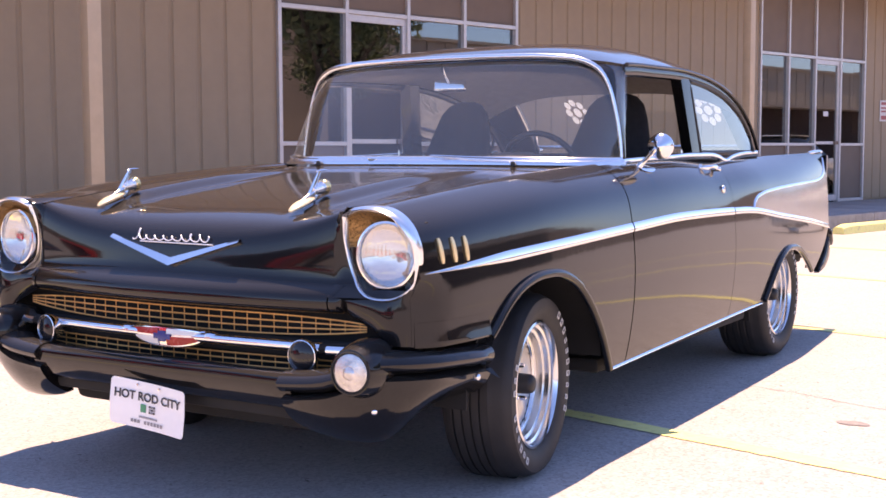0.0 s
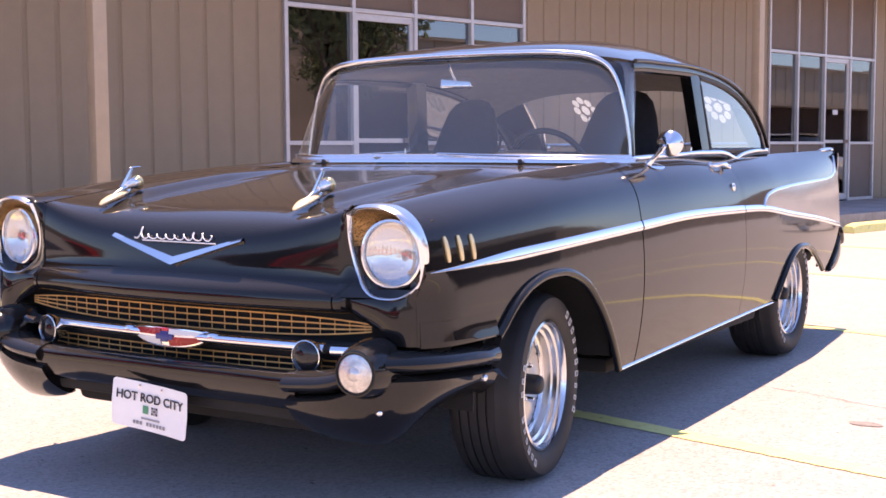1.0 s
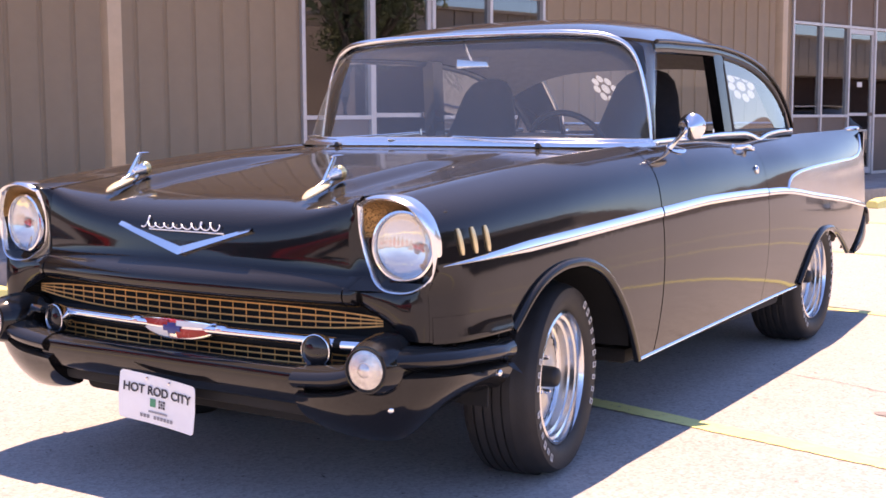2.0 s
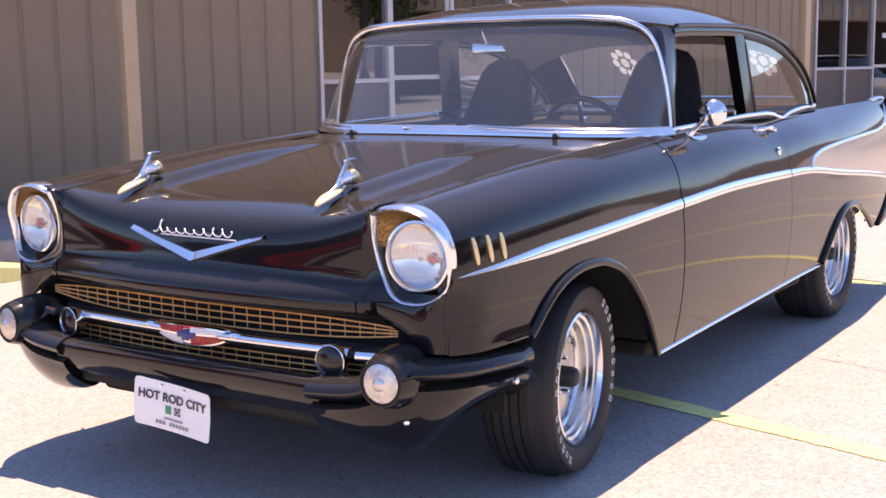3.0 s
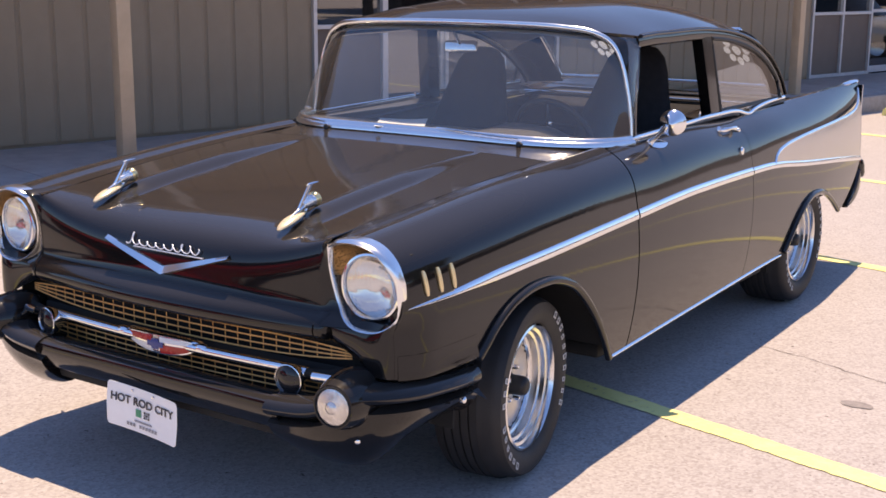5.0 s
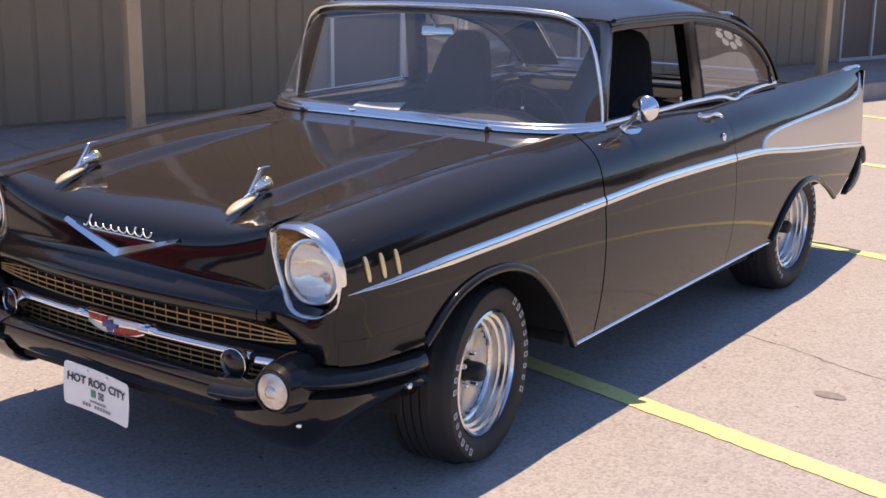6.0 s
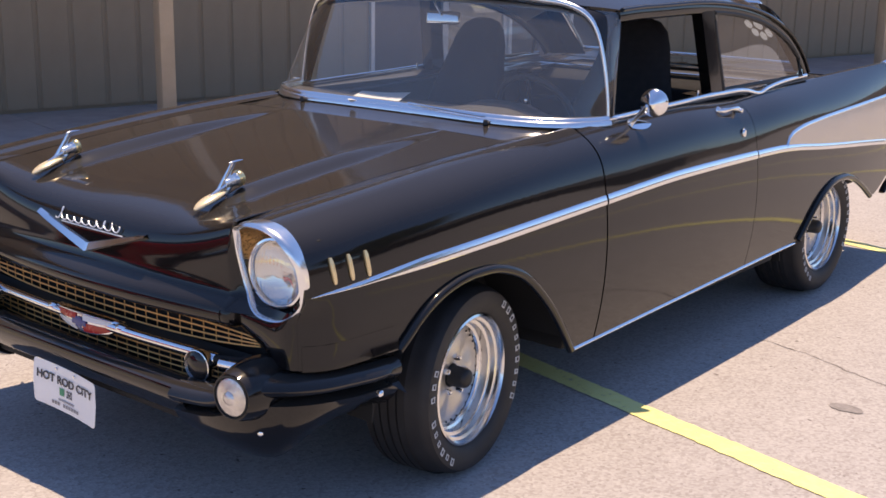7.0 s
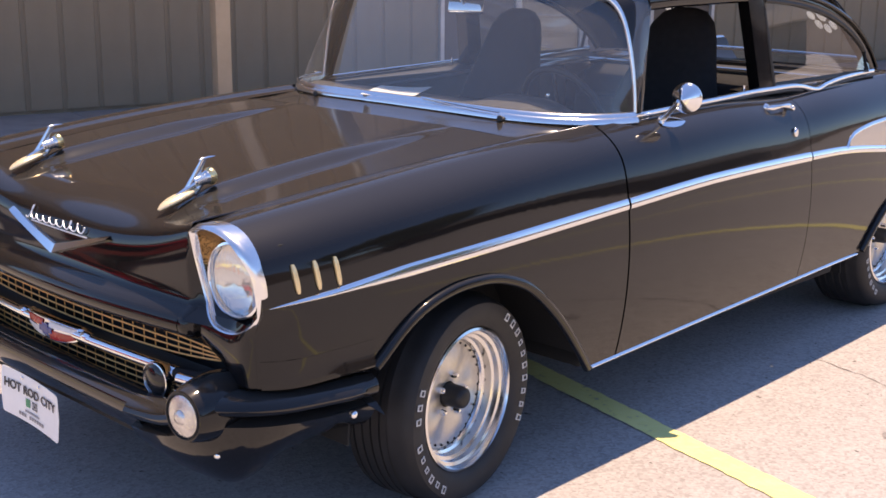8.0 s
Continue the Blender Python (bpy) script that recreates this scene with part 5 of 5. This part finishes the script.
# dashboard
rows = [[Vector((x, y, z + 0.038 * math.exp(-(((x - 0.365) / 0.15) ** 4)) * min(1, max(0, (y - 0.72) / 0.14)))) for y, z in ((max(0.62, min(0.90, BASE_Y(abs(x)) + 0.04)), 1.050), (max(0.72, min(0.91, BASE_Y(abs(x)) + 0.06)), 1.055), (max(0.80, min(0.92, BASE_Y(abs(x)) + 0.08)), 1.057), (max(0.88, min(0.93, BASE_Y(abs(x)) + 0.09)), 1.053), (0.94, 1.042), (0.962, 1.020), (0.965, 0.985), (0.955, 0.92), (0.93, 0.80), (0.86, 0.72))] for x in linspace(-0.735, 0.735, 60)]
DASH = make_plain("grey_dash_vinyl", (0.085, 0.080, 0.078), 0.42, 0.12, 25, 0.1)
dash = part("dashboard", thick(grid(rows), 0.01), DASH, car, "grey dashboard with a raised gauge hood")
for x in (0.24, 0.365, 0.49):
    part("gauge", turned([(0.0, 0.006), (0.04, 0.006), (0.052, 0.012), (0.056, 0.0)], 28, Matrix.Translation((x, 0.962, 0.93)) @ Matrix.Rotation(radians(-85), 4, "X")), CHROME, dash)
part("dash_knob", turned([(0.0, 0.016), (0.006, 0.014), (0.008, 0.008), (0.006, 0.0)], 16, Matrix.Translation((0.475, 0.885, 1.092))), CHROME, dash)
# a sheet of paper left on the dash
PAPER = make_plain("white_paper", (0.80, 0.79, 0.77), 0.7, 0.03, 10)
pm_ = Matrix.Translation((-0.20, 0.795, 1.0615)) @ Matrix.Rotation(radians(32), 4, "Z")
bm = grid([[pm_ @ Vector((0.105 * u, 0.1485 * v, 0.004 * u * u)) for v in linspace(-1, 1, 8)] for u in linspace(-1, 1, 8)])
tagged(part("paper_sheet", thick(bm, 0.0006), PAPER), "white paper sheet lying on the dashboard", "paper")
# steering wheel
aim = Matrix.Translation((0.365, 1.115, 1.00)) @ Vector((0, 1, 0.42)).to_track_quat("Z", "Y").to_matrix().to_4x4()
ring = [(0.185 + 0.013 * math.cos(k * math.tau / 10), 0.013 * math.sin(k * math.tau / 10)) for k in range(10)]
steer = part("steering_wheel", turned(ring, 48, aim, close=True), TRIM_BLACK, car, "black steering wheel")
for k in range(3):
    a = math.tau * k / 3 + math.pi / 2
    part("spoke", tube([aim @ Vector((r * math.cos(a), r * math.sin(a), -0.03 + 0.03 * r / 0.18)) for r in (0.02, 0.10, 0.18)], 0.009, 8), CHROME, steer)
part("steering_hub", turned([(0.0, -0.005), (0.035, -0.010), (0.042, -0.03), (0.02, -0.25)], 24, aim), TRIM_BLACK, steer)
# inner mirror on its stalk
mir = part("inner_mirror", box(-0.072, 0.072, -0.013, 0.012, -0.026, 0.026, 0.011, segments=4), CHROME, car, "chrome rear-view mirror on a chrome stalk")
mir.matrix_basis = pose(-0.035, 1.00, 1.383, -12, 0, 22)
part("mirror_face", box(-0.066, 0.066, 0.0125, 0.0145, -0.022, 0.022, 0.002), CHROME, mir)
stalk = part("mirror_stalk", tube(spline([(-0.035, 0.93, 1.472), (-0.04, 0.955, 1.44), (-0.035, 0.99, 1.395)], 10), 0.006, 8), CHROME, car)
# door cards and headlining
for sg in SIDES:
    rows = [[Vector((sg * (0.70 if z < 1.03 else 0.72), y, z)) for z in linspace(0.30, 1.045, 8)] for y in linspace(0.74, 2.45, 14)]
    part("door_card", thick(grid(rows), 0.01), VINYL, car)
    part("lock_knob", turned([(0.0, 0.035), (0.005, 0.033), (0.006, 0.0)], 10, Matrix.Translation((sg * 0.775, 1.70, 1.065))), CHROME, car)
# wipers
for x0 in (0.49, -0.47):
    y0 = BASE_Y(abs(x0)) - 0.040
    wp = part("wiper", turned([(0.0, 0.012), (0.006, 0.011), (0.009, 0.006), (0.011, -0.006)], 16, Matrix.Translation((x0, y0, 1.043))), TRIM_BLACK, car, "black wiper on a chrome pivot")
    pts = [(x0 - 0.40 * k / 10, BASE_Y(abs(x0 - 0.40 * k / 10)) - 0.040 + 0.030 * k / 10, 1.066 + 0.012 * k / 10) for k in range(11)]
    part("wiper_arm", tube(pts, 0.004, 6), CHROME, wp)

# ---------------------------------------------------------------- small things on the rear glass
def make_decal():
    """Thin white film: daylight from behind shows through it."""
    m = Mat("white_sticker", (0.82, 0.82, 0.82), 0.6)
    glow = m.node("ShaderNodeBsdfTranslucent", Color=(0.85, 0.85, 0.86, 1))
    both = m.n.new("ShaderNodeMixShader")
    both.inputs[0].default_value = 0.6
    m.l.new(m.b.outputs[0], both.inputs[1])
    m.l.new(glow.outputs[0], both.inputs[2])
    m.l.new(both.outputs[0], m.n["Material Output"].inputs[0])
    return m.m


DECAL = make_decal()


def on_rear(x, v, out=0.004):
    u = x / (0.60 + 0.03 * v)
    return Vector((x, 2.585 + 0.42 * v + 0.05 * (1 - u * u) * v + out, 1.425 - 0.345 * v + 0.02 * math.sin(math.pi * v) + out))


for cx in (-0.26, 0.52):
    d = None
    for k in range(9):
        bm = bmesh.new()
        a = math.tau * k / 8
        r0, sz = (0.052, 0.018) if k < 8 else (0.0, 0.022)
        rows = []
        for i in range(2):
            rows.append([on_rear(cx + r0 * math.cos(a) + sz * math.cos(q) * (1 if i else 0.02), 0.40 + (r0 * 1.8 * math.sin(a) + sz * 1.9 * math.sin(q) * (1 if i else 0.02)) / 0.55) for q in [j * math.tau / 12 for j in range(12)]])
        ob = part("window_sticker" if d is None else "sticker_petal", thick(grid(rows, close_v=True), 0.0006), DECAL, car if d is None else d, "white flower-shaped window sticker" if d is None else "", smooth=False)
        d = d or ob

# ---------------------------------------------------------------- signs on the shop
SIGN = make_plain("white_sign", (0.72, 0.70, 0.69), 0.5, 0.05)
SIGN_RED = make_plain("red_sign_print", (0.42, 0.10, 0.10), 0.5, 0.1)
sg_ = thing("wall_sign", "small white wall sign with red bars", "sign")
part("sign_board", _at(box(13.20, 13.62, -0.024, -0.016, 1.58, 1.95, 0.002)), SIGN, sg_)
for z0, z1 in ((1.61, 1.68), (1.74, 1.77), (1.80, 1.83), (1.87, 1.92)):
    part("sign_print", _at(box(13.24, 13.58, -0.026, -0.0245, z0, z1)), SIGN_RED, sg_, smooth=False)
st = thing("door_sticker", "small white notice on the shop door glass", "notice")
part("notice", _at(box(11.28, 11.44, 0.018, 0.0205, 1.64, 1.72)), SIGN, st, smooth=False)

# ---------------------------------------------------------------- what the glass and the paint mirror: across the lot
far = tagged(new("far_building"), "long tan metal building across the lot", "building", kind="structure")
FASCIA = make_plain("sunlit_tan_metal", (0.42, 0.35, 0.28), 0.6, 0.1, 2)
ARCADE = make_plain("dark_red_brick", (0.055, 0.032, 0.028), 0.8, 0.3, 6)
for k in range(62):
    x = 29 + k * 1.2
    part("fascia", _at(box(x, x + 1.14, -32.2, -32.0, 3.9, 6.2, 0.03)), FASCIA, far, smooth=False)
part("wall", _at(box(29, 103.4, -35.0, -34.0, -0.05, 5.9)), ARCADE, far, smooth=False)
part("soffit", _at(box(29, 103.4, -34.0, -32.0, 3.8, 3.9)), FASCIA, far, smooth=False)
part("roof", _at(box(28.6, 103.8, -44.0, -31.8, 6.2, 6.35)), FASCIA, far, smooth=False)
HILL = make_plain("dry_hills", (0.13, 0.10, 0.08), 0.95, 0.3, 0.02)
rows = []
for i in range(121):
    a = math.tau * i / 120
    h = 24 + 100 * math.exp(-(((a - 0.33) / 0.16) ** 2)) + 30 * abs(noise.noise(Vector((math.cos(a) * 2.2, math.sin(a) * 2.2, 3.1)))) + 6 * noise.noise(Vector((math.cos(a) * 9, math.sin(a) * 9, 1.7)))
    rows.append([Vector(((r + 30 * noise.noise(Vector((a * 5, f, 0)))) * math.cos(a), (r + 30 * noise.noise(Vector((a * 5, f, 0)))) * math.sin(a), -3 + h * f)) for r, f in ((340, 0.0), (420, 0.45), (500, 0.8), (580, 1.0), (700, 0.6))])
tagged(part("hills", grid(rows), HILL), "dry brown desert hills in the distance", "hills", kind="structure")

BARK = make_plain("bark", (0.12, 0.09, 0.07), 0.9, 0.3, 12, 0.4)
LEAF = make_plain("leaves", (0.16, 0.19, 0.09), 0.6, 0.4, 8)


def tree(x, y, h, seed):
    rnd = random.Random(seed)
    t = thing("tree", "green broadleaf tree across the lot", "tree", "trees across the lot")
    bm = tube([(x + 0.1 * math.sin(k), y, h * 0.62 * k / 8 + GZ) for k in range(9)], [0.22 - 0.02 * k for k in range(9)], 10)
    for b in range(7):
        a, z0 = rnd.uniform(0, math.tau), h * rnd.uniform(0.3, 0.5)
        tube([(x + math.cos(a) * q * h * 0.3, y + math.sin(a) * q * h * 0.3, z0 + q * h * 0.33) for q in (0, 0.4, 1)], [0.10, 0.06, 0.03], 6, bm=bm)
    part("trunk", bm, BARK, t)
    verts, faces = [], []
    for k in range(7000):
        d = Vector((rnd.gauss(0, 1), rnd.gauss(0, 1), rnd.gauss(0, 1))).normalized()
        lump = 0.75 + 0.45 * noise.noise(d * 2.3 + Vector((seed, 0, 0)))
        c = Vector((x, y, h * 0.66)) + Vector((d.x * h * 0.36, d.y * h * 0.36, d.z * h * 0.33)) * lump * rnd.uniform(0.55, 1.0)
        a, b = Vector((rnd.gauss(0, 1), rnd.gauss(0, 1), rnd.gauss(0, 1))).normalized(), Vector((rnd.gauss(0, 1), rnd.gauss(0, 1), rnd.gauss(0, 1))).normalized()
        s = h * rnd.uniform(0.010, 0.020)
        i = len(verts)
        verts += [c - a * s, c + b * s * 0.5, c + a * s, c - b * s * 0.5]
        faces.append((i, i + 1, i + 2, i + 3))
    me = bpy.data.meshes.new("crown")
    me.from_pydata([tuple(v) for v in verts], [], faces)
    me.materials.append(LEAF)
    crown = new("crown", me)
    crown.parent = t


for k, (s, d, h) in enumerate(((21.3, -26, 13.0), (23.5, -27, 12.0), (19.0, -30, 11.0), (26.5, -31, 7.5), (12.0, -36, 7.0), (3.0, -38, 6.5))):
    p = site(s, d, 0)
    tree(p.x, p.y, h, k + 3)

# ---------------------------------------------------------------- marks on the lot
CRACK = make_plain("crack_dirt", (0.22, 0.19, 0.175), 0.95)


def crack(points, w, seed):
    rnd = random.Random(seed)
    rows = []
    for p in spline([(*q, GZ + 0.0025) for q in points], 60):
        j = Vector((rnd.uniform(-1, 1), rnd.uniform(-1, 1), 0)) * 0.008
        k = w * rnd.uniform(0.4, 1.2)
        rows.append([p + j + Vector((0, -k, 0)), p + j + Vector((0, k, 0))])
    tagged(part("ground_crack", grid(rows), CRACK, smooth=False), "thin dark crack in the lot surface", "crack", "ground cracks", kind="structure")


crack([(0.99, 2.0), (1.29, 1.93), (1.55, 1.81), (2.2, 1.66), (3.0, 1.3)], 0.0032, 1)
crack([(1.9, 3.4), (2.6, 3.1), (3.4, 2.9)], 0.003, 2)
bm = bmesh.new()
ring = [bm.verts.new((1.63 + 0.066 * math.cos(a) * (1 + 0.25 * noise.noise(Vector((math.cos(a), math.sin(a), 5)))), 1.43 + 0.040 * math.sin(a) * (1 + 0.3 * noise.noise(Vector((math.cos(a) * 2, math.sin(a) * 2, 9)))), GZ + 0.003)) for a in [k * math.tau / 40 for k in range(40)]]
bm.faces.new(ring)
STAIN = make_plain("old_stain", (0.27, 0.245, 0.235), 0.9, 0.3, 30, 0.3)
tagged(part("ground_stain", bm, STAIN, smooth=False), "dark grey stain on the lot surface", "stain", kind="structure")

# ---------------------------------------------------------------- red car mirrored in the hood
RED_PAINT = make_plain("red_car_paint", (0.62, 0.015, 0.015), 0.15, 0.1, 3)
DARK_PANE = make_plain("dark_car_pane", (0.02, 0.022, 0.025), 0.05, 0.1)


def plain_car(at, paint, label):
    c = thing("parked_car", label, "car", at=at)
    sec = [(-2.2, 0.60, 0.45, 0.62), (-2.1, 0.78, 0.30, 0.70), (-1.3, 0.86, 0.26, 0.86), (-0.6, 0.88, 0.26, 0.92), (0.6, 0.88, 0.26, 0.94), (1.6, 0.87, 0.28, 0.94), (2.1, 0.80, 0.32, 0.90), (2.2, 0.66, 0.45, 0.80)]
    rows = []
    for y, w, z0, z1 in sec:
        rows.append([Vector((w * math.copysign(abs(math.cos(a)) ** 0.5, math.cos(a)), y, (z0 + z1) / 2 + (z1 - z0) / 2 * math.copysign(abs(math.sin(a)) ** 0.6, math.sin(a)))) for a in [k * math.tau / 28 for k in range(28)]])
    part("body", grid(rows, close_v=True), paint, c)
    cab = [(-0.75, 0.70, 0.90), (-0.30, 0.66, 1.36), (0.9, 0.66, 1.38), (1.5, 0.68, 0.92)]
    rows = [[Vector((x, y, z)) for x, z in ((-w - 0.06, 0.90), (-w, 0.90 + (h - 0.90) * 0.8), (-w + 0.12, h), (0, h + 0.03), (w - 0.12, h), (w, 0.90 + (h - 0.90) * 0.8), (w + 0.06, 0.90))] for y, w, h in cab]
    part("cabin", grid(rows), DARK_PANE, c)
    part("roof", thick(grid([[Vector((x, y, 1.395 + 0.02 * (1 - (x / 0.6) ** 2))) for x in linspace(-0.58, 0.58, 8)] for y in linspace(-0.35, 0.95, 8)]), 0.02), paint, c)
    for y in (-1.35, 1.35):
        for s in SIDES:
            m = Matrix.Translation((s * 0.80, y, 0.32 + GZ)) @ Matrix.Rotation(radians(90 * s), 4, "Y")
            w = part("wheel", turned([(0.20, 0.03), (0.29, 0.04), (0.32, 0.0), (0.32, -0.16), (0.2, -0.18)], 32, m), RUBBER, c)
            part("rim", turned([(0.20, 0.03), (0.16, 0.01), (0.0, 0.02)], 24, m), ALLOY, w)
    return c


plain_car(pose(-3.5, -5.5, 0, 0, 0, 0), RED_PAINT, "red parked car on the lot")
SILVER = make_plain("silver_car_paint", (0.62, 0.62, 0.61), 0.2, 0.05, 3, 0.0, 0.3)
plain_car(SITE @ pose(17.85, -4.55, 0, 0, 0, 180), SILVER, "silver parked car nosed up to the shop front")
